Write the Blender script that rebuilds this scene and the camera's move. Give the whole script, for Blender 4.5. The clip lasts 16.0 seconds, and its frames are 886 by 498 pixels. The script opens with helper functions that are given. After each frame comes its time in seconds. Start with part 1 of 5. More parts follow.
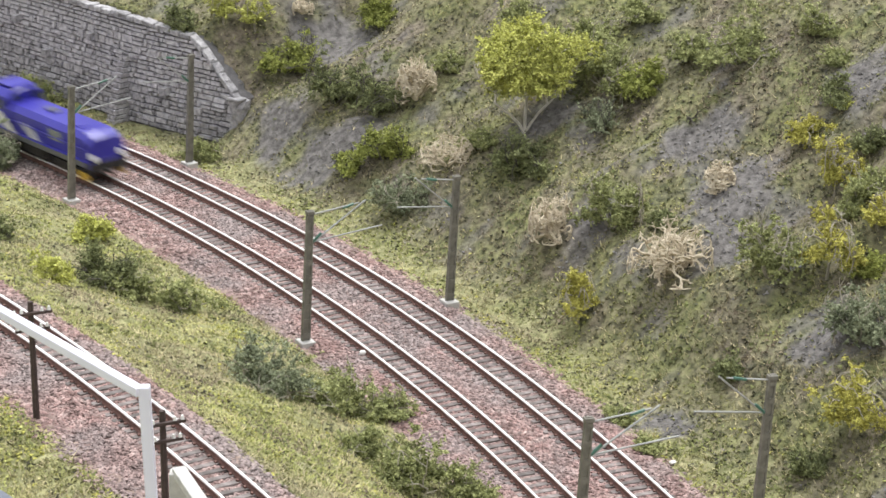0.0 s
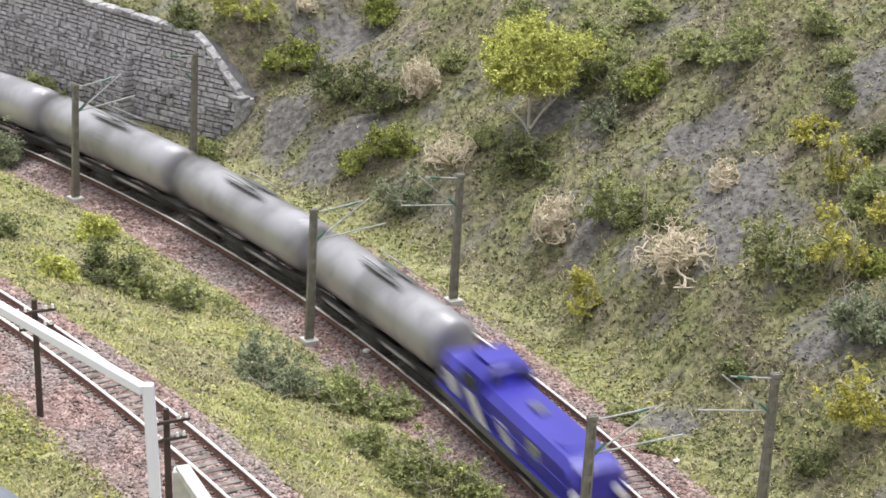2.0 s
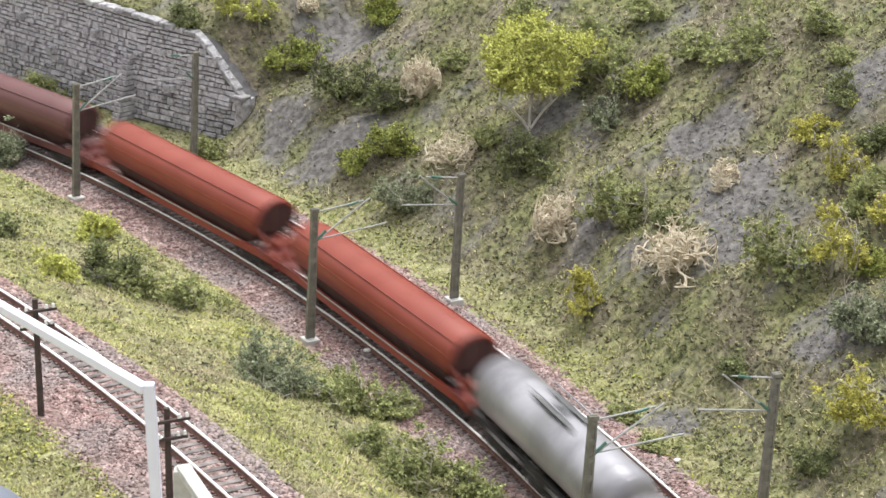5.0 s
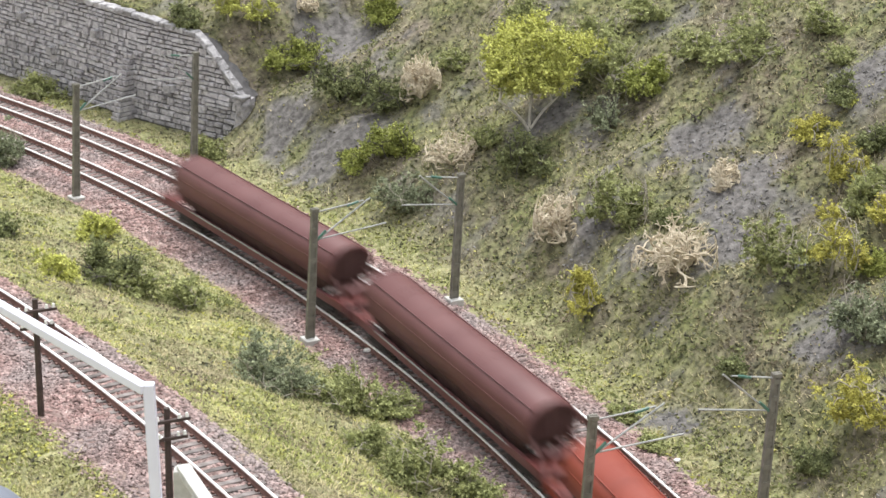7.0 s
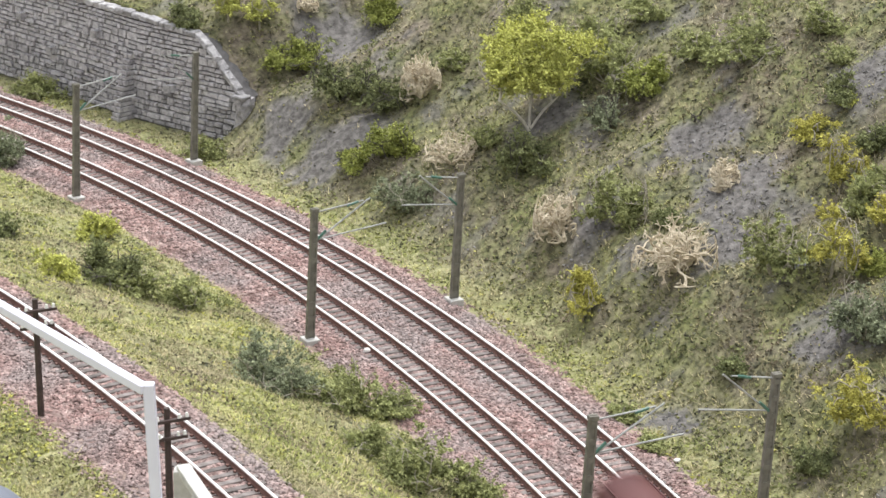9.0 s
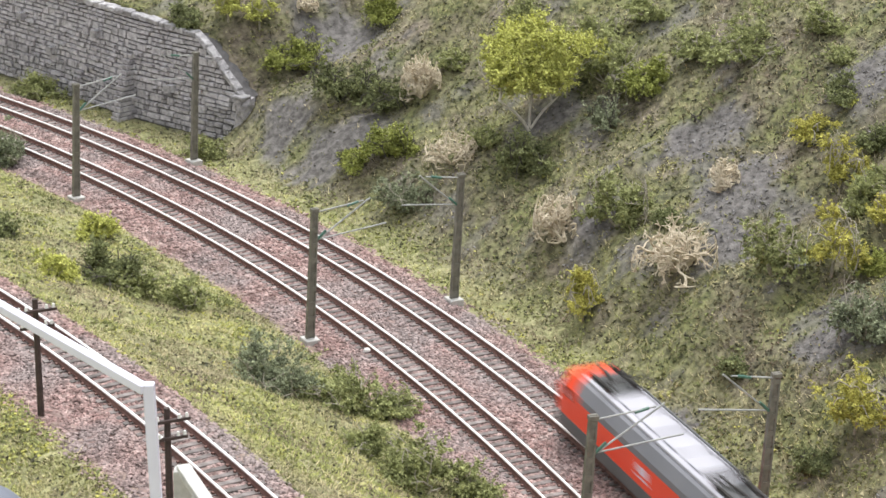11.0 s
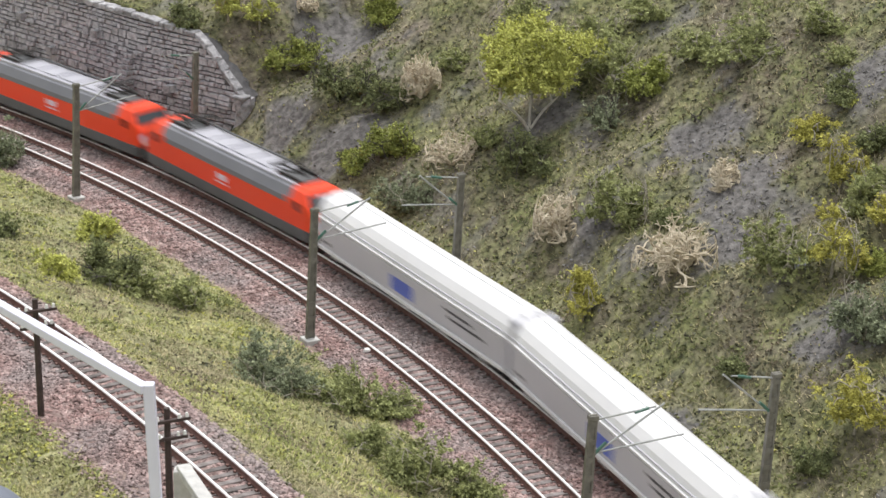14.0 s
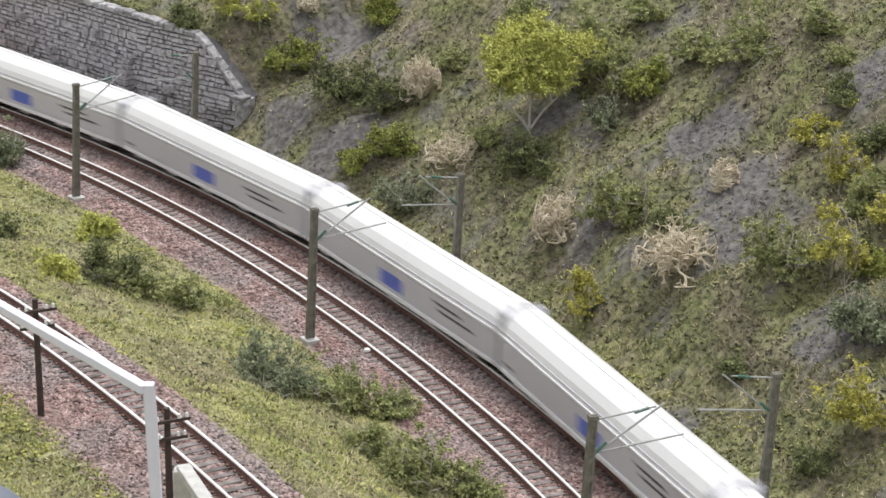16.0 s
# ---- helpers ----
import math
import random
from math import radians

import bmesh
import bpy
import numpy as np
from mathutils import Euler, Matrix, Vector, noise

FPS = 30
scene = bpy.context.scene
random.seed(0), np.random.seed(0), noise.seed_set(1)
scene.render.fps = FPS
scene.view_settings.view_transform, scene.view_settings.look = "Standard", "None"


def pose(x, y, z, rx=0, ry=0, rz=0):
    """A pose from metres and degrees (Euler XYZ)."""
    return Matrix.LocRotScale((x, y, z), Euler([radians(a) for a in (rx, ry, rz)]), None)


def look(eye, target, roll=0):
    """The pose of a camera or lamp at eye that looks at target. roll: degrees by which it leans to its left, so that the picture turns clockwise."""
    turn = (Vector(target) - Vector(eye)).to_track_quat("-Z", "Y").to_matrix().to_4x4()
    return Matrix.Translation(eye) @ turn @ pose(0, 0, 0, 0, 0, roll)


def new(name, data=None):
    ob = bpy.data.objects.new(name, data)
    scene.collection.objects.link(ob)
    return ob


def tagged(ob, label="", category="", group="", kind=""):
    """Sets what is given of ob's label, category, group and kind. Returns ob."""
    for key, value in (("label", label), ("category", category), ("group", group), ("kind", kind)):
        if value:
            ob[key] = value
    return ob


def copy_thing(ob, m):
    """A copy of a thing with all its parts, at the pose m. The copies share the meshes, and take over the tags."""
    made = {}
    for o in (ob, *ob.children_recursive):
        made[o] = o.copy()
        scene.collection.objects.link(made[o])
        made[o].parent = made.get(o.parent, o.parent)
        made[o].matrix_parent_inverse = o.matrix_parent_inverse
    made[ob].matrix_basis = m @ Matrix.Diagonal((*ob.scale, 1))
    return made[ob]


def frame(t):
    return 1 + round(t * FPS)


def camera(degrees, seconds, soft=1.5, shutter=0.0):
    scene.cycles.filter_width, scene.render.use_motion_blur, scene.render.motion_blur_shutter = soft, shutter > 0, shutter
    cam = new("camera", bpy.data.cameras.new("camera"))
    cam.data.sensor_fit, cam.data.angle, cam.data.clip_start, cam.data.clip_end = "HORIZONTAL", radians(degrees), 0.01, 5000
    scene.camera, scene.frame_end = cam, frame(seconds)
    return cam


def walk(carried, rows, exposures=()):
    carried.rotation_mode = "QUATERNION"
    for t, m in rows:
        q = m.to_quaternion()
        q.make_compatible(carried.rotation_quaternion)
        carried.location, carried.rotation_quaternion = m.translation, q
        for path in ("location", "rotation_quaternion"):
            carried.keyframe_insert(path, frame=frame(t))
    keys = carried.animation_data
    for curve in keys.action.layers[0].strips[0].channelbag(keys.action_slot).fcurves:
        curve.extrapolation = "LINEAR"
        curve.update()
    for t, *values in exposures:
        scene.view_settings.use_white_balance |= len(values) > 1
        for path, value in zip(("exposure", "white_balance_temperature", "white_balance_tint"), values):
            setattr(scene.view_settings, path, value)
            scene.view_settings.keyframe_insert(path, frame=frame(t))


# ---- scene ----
# A model railway at 1:160. Sizes below are in millimetres; MM turns them into metres.
MM = 0.001

# ---- camera ----
cam = camera(22.04, 16.0, soft=1.6, shutter=1.7)
EYE = Vector((0.0, 0.0, 0.2894))
AIM = Vector((0.0, 0.784, 0.0))
RIGHT, UP = Vector((1.0, 0.004, 0.011)), Vector((-0.012, 0.346, 0.938))


def aim(px, py):
    """The camera's pose, turned right and up by small steps."""
    return look(EYE, AIM + (RIGHT * px + UP * py) * 0.0002076, 0.69)


walk(cam, [(0.0, aim(8.0, 4.0)), (0.2, aim(5.5, 3.6)), (0.5, aim(3.2, 3.0)), (1.0, aim(2.8, 2.0)), (1.5, aim(1.6, 1.4)),
           (2.0, aim(1.3, 1.0)), (2.5, aim(0.9, 0.3)), (3.0, aim(0.3, 0.0)), (3.5, aim(0.0, 0.0)), (6.0, aim(0.0, 0.0)),
           (9.0, aim(0.0, 0.0)), (12.0, aim(0.0, 0.0)), (16.0, aim(0.0, 0.0))],
     [(0.0, 0.45), (2.0, 0.51), (3.5, 0.60), (8.0, 0.60), (9.2, 0.48), (11.3, 0.46), (12.5, 0.40), (13.5, 0.24), (14.5, 0.13), (16.0, 0.10)])

# ---- light: a bright hall, soft light from above ----
world = bpy.data.worlds.new("hall_light")
scene.world = world
world.use_nodes = True
wn, wl = world.node_tree.nodes, world.node_tree.links
wco, wsep, wramp = wn.new("ShaderNodeTexCoord"), wn.new("ShaderNodeSeparateXYZ"), wn.new("ShaderNodeValToRGB")
wl.new(wco.outputs["Generated"], wsep.inputs[0])
wl.new(wsep.outputs["Z"], wramp.inputs["Fac"])
wramp.color_ramp.elements[0].position, wramp.color_ramp.elements[0].color = 0.0, (0.26, 0.25, 0.245, 1)
wramp.color_ramp.elements[1].position, wramp.color_ramp.elements[1].color = 0.85, (0.97, 0.985, 1.0, 1)
wl.new(wramp.outputs["Color"], wn["Background"].inputs[0])
wn["Background"].inputs[1].default_value = 1.12
sun = new("hall_lamps", bpy.data.lights.new("hall_lamps", "SUN"))
sun.data.energy, sun.data.angle, sun.data.color = 2.65, radians(26), (1.0, 0.97, 0.94)
sun.matrix_world = look((0.22, 0.78, 1.6), (0, 0.25, 0))


# ---- materials ----
def material(name, colours, scale=1.0, rough=0.8, metal=0.0, bump=0.0, bump_scale=None, spread=0.0, coarse=None, stain=None,
             stain_scale=0.02, island=0.0):
    """Procedural: colours mixed by noise (size in 1/mm), a coarse stain, a bump, and a spread from piece to piece."""
    m = bpy.data.materials.new(name)
    m.use_nodes = True
    nt = m.node_tree
    n, li = nt.nodes, nt.links
    b = n["Principled BSDF"]
    b.inputs["Roughness"].default_value, b.inputs["Metallic"].default_value = rough, metal
    co = n.new("ShaderNodeTexCoord")
    geo = n.new("ShaderNodeNewGeometry")
    no = n.new("ShaderNodeTexNoise")
    no.inputs["Scale"].default_value = scale / MM
    no.inputs["Detail"].default_value = 6
    no.inputs["Roughness"].default_value = 0.65
    li.new(geo.outputs["Position"] if coarse == "world" else co.outputs["Object"], no.inputs["Vector"])
    ramp = n.new("ShaderNodeValToRGB")
    e = ramp.color_ramp.elements
    while len(e) < len(colours):
        e.new(0.5)
    for i, c in enumerate(colours):
        e[i].position = 0.32 + 0.36 * i / max(1, len(colours) - 1)
        e[i].color = (*c, 1)
    li.new(no.outputs["Fac"], ramp.inputs["Fac"])
    out = ramp.outputs["Color"]
    if stain:
        n2 = n.new("ShaderNodeTexNoise")
        n2.inputs["Scale"].default_value = stain_scale / MM
        n2.inputs["Detail"].default_value = 5
        li.new(geo.outputs["Position"], n2.inputs["Vector"])
        r2 = n.new("ShaderNodeValToRGB")
        r2.color_ramp.elements[0].position, r2.color_ramp.elements[1].position = 0.46, 0.62
        li.new(n2.outputs["Fac"], r2.inputs["Fac"])
        mx = n.new("ShaderNodeMix")
        mx.data_type = "RGBA"
        mx.inputs["B"].default_value = (*stain, 1)
        li.new(r2.outputs["Color"], mx.inputs["Factor"])
        li.new(out, mx.inputs["A"])
        out = mx.outputs["Result"]
    if spread or island:
        hs = n.new("ShaderNodeHueSaturation")
        mr = n.new("ShaderNodeMapRange")
        k = spread or island
        mr.inputs["To Min"].default_value, mr.inputs["To Max"].default_value = 1 - k, 1 + k
        if spread:
            oi = n.new("ShaderNodeObjectInfo")
            li.new(oi.outputs["Random"], mr.inputs["Value"])
        else:
            li.new(geo.outputs["Random Per Island"], mr.inputs["Value"])
        li.new(mr.outputs["Result"], hs.inputs["Value"])
        li.new(out, hs.inputs["Color"])
        out = hs.outputs["Color"]
    li.new(out, b.inputs["Base Color"])
    if bump:
        nb = n.new("ShaderNodeTexNoise")
        nb.inputs["Scale"].default_value = (bump_scale or scale * 3) / MM
        nb.inputs["Detail"].default_value = 4
        li.new(co.outputs["Object"], nb.inputs["Vector"])
        bp = n.new("ShaderNodeBump")
        bp.inputs["Strength"].default_value = 0.6
        bp.inputs["Distance"].default_value = bump * MM
        li.new(nb.outputs["Fac"], bp.inputs["Height"])
        li.new(bp.outputs["Normal"], b.inputs["Normal"])
    return m


M = {}
# near-white, barely metallic: reflected lamp light is put into the head's colour
M["rail_top"] = material("polished_rail_sheen", [(0.90, 0.87, 0.87), (0.97, 0.96, 0.97)], 0.4, 0.3, 0.1)
M["rail_web"] = material("rusty_rail", [(0.10, 0.05, 0.04), (0.19, 0.10, 0.085)], 0.5, 0.75)
M["sleeper"] = material("sleeper_brown", [(0.12, 0.105, 0.10), (0.23, 0.205, 0.20)], 0.5, 0.85, 0, 0.1, 1.5, spread=0.35)
M["stone"] = material("ballast_stone", [(0.16, 0.098, 0.09), (0.285, 0.19, 0.178), (0.43, 0.335, 0.315)], 0.25, 0.9, island=0.5, stain=(0.26, 0.215, 0.21), stain_scale=0.03)
M["concrete"] = material("pale_concrete", [(0.42, 0.42, 0.41), (0.58, 0.57, 0.55)], 0.4, 0.9, 0, 0.1)
M["mast"] = material("mast_paint", [(0.135, 0.13, 0.112), (0.25, 0.24, 0.208)], 0.3, 0.6, 0.1)
M["arm"] = material("arm_metal", [(0.3, 0.31, 0.31), (0.48, 0.49, 0.48)], 0.5, 0.5, 0.3)
M["insulator"] = material("green_insulator", [(0.045, 0.12, 0.09), (0.08, 0.19, 0.145)], 1, 0.4)
M["wall_stone"] = material("grey_wall_stone", [(0.20, 0.192, 0.208), (0.37, 0.36, 0.38), (0.52, 0.505, 0.53)], 0.45, 0.92, 0, 0.9, 0.8, spread=0.2)
M["wall_joint"] = material("dark_wall_joint", [(0.077, 0.075, 0.079), (0.143, 0.138, 0.143)], 0.3, 0.95, 0, 0.2)
M["coping"] = material("pale_coping", [(0.20, 0.195, 0.205), (0.33, 0.325, 0.34), (0.50, 0.49, 0.51)], 0.4, 0.92, 0, 0.8, 0.8, spread=0.22)
M["white"] = material("white_paint", [(0.71, 0.71, 0.86), (0.77, 0.77, 0.91)], 0.05, 0.4)
M["pole"] = material("dark_wood_pole", [(0.035, 0.024, 0.022), (0.075, 0.05, 0.045)], 0.5, 0.7)
M["porcelain"] = material("white_porcelain", [(0.75, 0.75, 0.74), (0.85, 0.85, 0.84)], 0.5, 0.25)
M["blue_grey"] = material("blue_grey_plastic", [(0.13, 0.15, 0.19), (0.19, 0.21, 0.26)], 0.1, 0.5)
M["blue"] = material("dark_blue_paint", [(0.028, 0.024, 0.27), (0.04, 0.036, 0.35)], 0.05, 0.36)
M["cream"] = material("cream_paint", [(0.62, 0.62, 0.58), (0.72, 0.72, 0.68)], 0.1, 0.45)
M["glass"] = material("dark_window_glass", [(0.02, 0.025, 0.03), (0.04, 0.05, 0.06)], 0.1, 0.08)
M["black"] = material("black_underframe", [(0.016, 0.015, 0.015), (0.04, 0.036, 0.034)], 0.3, 0.75)
M["wheel"] = material("worn_wheel_steel", [(0.16, 0.15, 0.15), (0.3, 0.29, 0.28)], 0.4, 0.45, 0.7)
M["tank"] = material("grey_tank_paint", [(0.345, 0.34, 0.375), (0.44, 0.435, 0.47)], 0.06, 0.33, 0.4, stain=(0.26, 0.256, 0.28), stain_scale=0.05)
M["brown_red"] = material("oxide_red_paint", [(0.135, 0.034, 0.032), (0.175, 0.05, 0.046)], 0.06, 0.5)
M["rust_red"] = material("bright_oxide_paint", [(0.21, 0.036, 0.022), (0.26, 0.05, 0.03)], 0.06, 0.5)
M["dull_brown"] = material("dark_oxide_paint", [(0.105, 0.038, 0.04), (0.14, 0.055, 0.055)], 0.06, 0.5)
# darkened oxide: shade on hopper ends and bottoms is put into this colour
M["shaded_oxide"] = material("shaded_oxide_paint", [(0.05, 0.022, 0.022), (0.08, 0.036, 0.034)], 0.1, 0.7)
M["sill_mid"] = material("mid_grey_paint", [(0.22, 0.22, 0.225), (0.29, 0.29, 0.295)], 0.1, 0.4, 0.3)
M["red"] = material("traffic_red_paint", [(0.84, 0.055, 0.012), (0.88, 0.07, 0.016)], 0.05, 0.34)
M["loco_grey"] = material("slate_grey_paint", [(0.16, 0.165, 0.19), (0.2, 0.205, 0.23)], 0.05, 0.45)
M["loco_roof"] = material("light_grey_roof", [(0.38, 0.38, 0.43), (0.47, 0.47, 0.52)], 0.06, 0.4)
M["sill_grey"] = material("dark_sill_grey", [(0.085, 0.09, 0.095), (0.12, 0.125, 0.13)], 0.08, 0.5)
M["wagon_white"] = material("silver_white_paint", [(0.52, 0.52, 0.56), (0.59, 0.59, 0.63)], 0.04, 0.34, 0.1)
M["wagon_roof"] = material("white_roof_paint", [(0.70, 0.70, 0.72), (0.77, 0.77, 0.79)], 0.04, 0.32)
M["panel_blue"] = material("blue_placard", [(0.085, 0.13, 0.48), (0.11, 0.165, 0.56)], 0.2, 0.4)
M["dark_print"] = material("dark_print", [(0.05, 0.05, 0.06), (0.09, 0.09, 0.1)], 0.3, 0.5)
M["lamp_white"] = material("lamp_lens", [(0.85, 0.85, 0.8), (0.9, 0.9, 0.86)], 0.5, 0.15)
M["yellow"] = material("yellow_warning_paint", [(0.5, 0.3, 0.03), (0.6, 0.4, 0.05)], 0.4, 0.5)
M["bark"] = material("pale_twig", [(0.26, 0.235, 0.185), (0.44, 0.41, 0.35)], 0.5, 0.9)
M["birch"] = material("pale_birch_bark", [(0.5, 0.47, 0.41), (0.7, 0.67, 0.61)], 0.4, 0.85)
M["dead"] = material("dry_bleached_twig", [(0.429, 0.364, 0.260), (0.754, 0.676, 0.546)], 0.35, 0.95)
M["dark_bark"] = material("dark_twig", [(0.05, 0.045, 0.04), (0.11, 0.1, 0.085)], 0.5, 0.9)


def leaf(name, dark, light):
    return material(name, [dark, light], 0.35, 0.9, island=0.4, bump=0.15, bump_scale=1.5)


M["leaf_yellow"] = leaf("yellow_green_foam", (0.25, 0.27, 0.055), (0.66, 0.67, 0.20))
M["leaf_gold"] = leaf("golden_foam", (0.28, 0.265, 0.05), (0.54, 0.51, 0.13))
M["leaf_green"] = leaf("mid_green_foam", (0.115, 0.135, 0.045), (0.43, 0.455, 0.20))
M["leaf_bright"] = leaf("bright_green_foam", (0.13, 0.155, 0.03), (0.37, 0.40, 0.105))
M["leaf_dark"] = leaf("dark_green_foam", (0.075, 0.09, 0.035), (0.26, 0.285, 0.125))
M["leaf_teal"] = leaf("grey_green_foam", (0.09, 0.11, 0.065), (0.34, 0.375, 0.235))


def ground_material():
    m = bpy.data.materials.new("layout_ground")
    m.use_nodes = True
    nt = m.node_tree
    n, li = nt.nodes, nt.links
    b = n["Principled BSDF"]
    b.inputs["Roughness"].default_value = 0.95
    geo = n.new("ShaderNodeNewGeometry")

    def fac(scale, lo, hi, detail=6):
        t = n.new("ShaderNodeTexNoise")
        t.inputs["Scale"].default_value, t.inputs["Detail"].default_value = scale / MM, detail
        t.inputs["Roughness"].default_value = 0.62
        li.new(geo.outputs["Position"], t.inputs["Vector"])
        r = n.new("ShaderNodeMapRange")
        r.inputs["From Min"].default_value, r.inputs["From Max"].default_value = lo, hi
        li.new(t.outputs["Fac"], r.inputs["Value"])
        return r.outputs["Result"], t.outputs["Fac"]

    def mix(f, a, bb):
        mx = n.new("ShaderNodeMix")
        mx.data_type = "RGBA"
        for key, v in (("Factor", f), ("A", a), ("B", bb)):
            if isinstance(v, tuple):
                mx.inputs[key].default_value = (*v, 1)
            else:
                li.new(v, mx.inputs[key])
        return mx.outputs["Result"]

    at = n.new("ShaderNodeAttribute")
    at.attribute_name = "cover"
    sep = n.new("ShaderNodeSeparateColor")
    li.new(at.outputs["Color"], sep.inputs["Color"])
    fine, raw = fac(0.35, 0.36, 0.66)
    mid, _ = fac(0.05, 0.38, 0.62)
    big, _ = fac(0.02, 0.42, 0.60)
    grass = mix(fine, (0.062, 0.072, 0.03), (0.255, 0.265, 0.11))
    dry = mix(fine, (0.08, 0.066, 0.05), (0.27, 0.235, 0.175))
    soil = mix(fine, (0.075, 0.07, 0.068), (0.20, 0.19, 0.188))
    lush = mix(fine, (0.165, 0.175, 0.075), (0.40, 0.395, 0.205))
    base = mix(mid, grass, dry)
    base = mix(sep.outputs["Blue"], base, lush)
    gravel = mix(fine, (0.15, 0.10, 0.092), (0.36, 0.27, 0.25))
    out = mix(sep.outputs["Red"], base, soil)
    out = mix(sep.outputs["Green"], out, gravel)
    li.new(out, b.inputs["Base Color"])
    bp = n.new("ShaderNodeBump")
    bp.inputs["Strength"].default_value = 0.8
    bp.inputs["Distance"].default_value = 0.9 * MM
    li.new(raw, bp.inputs["Height"])
    li.new(bp.outputs["Normal"], b.inputs["Normal"])
    return m


M["ground"] = ground_material()

# ---- plan: two curving tracks in a cutting and a third one, higher, on the near side ----
CX, CY, RA = -1088.65, 30.53, 1293.23
LO, HI = -0.48, -0.03
CCX, CCY, CR, CZ = -1040.3, -84.3, 1151.6, 42.0
CLO, CHI = 0.40, 0.72


def rad(th):
    return RA + 298.53 * th ** 3 + 265.5 * th ** 4


def off_b(th):
    return -25.914 + 0.343 * th


def side_a(x, y):
    """Distance from the outer track's middle, outwards."""
    th = np.clip(np.arctan2(y - CY, x - CX) - 0.9, LO, HI)
    c, s = np.cos(th + 0.9), np.sin(th + 0.9)
    return (x - CX) * c + (y - CY) * s - rad(th)


def side_c(x, y):
    th = np.clip(np.arctan2(y - CCY, x - CCX), CLO, CHI)
    return (x - CCX) * np.cos(th) + (y - CCY) * np.sin(th) - CR


def path_of(kind):
    """The track's line: places, arc lengths (growing towards the camera's right); straight beyond the curve."""
    if kind == "c":
        th = np.linspace(CHI, CLO, 1500)
        p = np.stack([CCX + CR * np.cos(th), CCY + CR * np.sin(th)], 1)
    else:
        th = np.linspace(HI, LO, 1500)
        r = rad(th) + (off_b(th) if kind == "b" else 0)
        p = np.stack([CX + r * np.cos(th + 0.9), CY + r * np.sin(th + 0.9)], 1)
    s = np.concatenate([[0], np.cumsum(np.hypot(*np.diff(p, axis=0).T))])
    return p, s


PATHS = {k: path_of(k) for k in "abc"}


def on_track(kind, s):
    """Place and heading (radians) at the arc length s."""
    p, t = PATHS[kind]
    if s < 0:
        d = p[0] - p[4]
        d = d / np.hypot(*d)
        x, y = p[0] - d * s
        return x, y, math.atan2(-d[1], -d[0])
    if s > t[-1]:
        d = p[-1] - p[-5]
        d = d / np.hypot(*d)
        x, y = p[-1] + d * (s - t[-1])
        return x, y, math.atan2(d[1], d[0])
    i = min(max(int(np.searchsorted(t, s)), 3), len(t) - 4)
    d = p[i + 3] - p[i - 3]
    f = np.interp(s, t, p[:, 0]), np.interp(s, t, p[:, 1])
    return f[0], f[1], math.atan2(d[1], d[0])


def smooth(a, b, x):
    t = np.clip((x - a) / (b - a), 0, 1)
    return t * t * (3 - 2 * t)


def waves(x, y, size, seed):
    """Cheap smooth unevenness, about -1 to 1."""
    k = 2 * math.pi / size
    return (np.sin(k * (x * 0.8 + y * 0.6) + seed) + np.sin(k * (x * -0.55 + y * 1.1) * 1.37 + 2.1 * seed)
            + np.sin(k * (x * 1.3 + y * 0.2) * 0.71 + 3.3 * seed) + np.sin(k * (x * 0.3 - y * 0.9) * 2.2 + seed * 5) * 0.6) / 3.6


SLOPE = 0.60
WALL_A, WALL_B = -700.0, 184.5      # arc lengths between which the retaining wall stands


def wall_line(s):
    """Distance of the wall's foot from the outer track's middle."""
    return np.where(s < 120, 35.0, 35.0 + 12.0 * np.clip((s - 120) / 61.0, 0, 1.2) ** 1.4)


def wall_top(s):
    """Height of the wall's top edge above the rails."""
    return np.interp(s, [-700, 0, 95, 125, 160, 163.5, 186], [46, 43.8, 41.5, 41.8, 39, 37.2, 15])


def arc_a(x, y):
    th = np.arctan2(y - CY, x - CX) - 0.9
    p, t = PATHS["a"]
    thc = np.clip(th, LO, HI)
    s = np.interp(-thc, np.linspace(-HI, -LO, 1500), t)
    over = np.where(th > HI, -(th - HI) * 1290, np.where(th < LO, (LO - th) * 1290, 0))
    return s + over


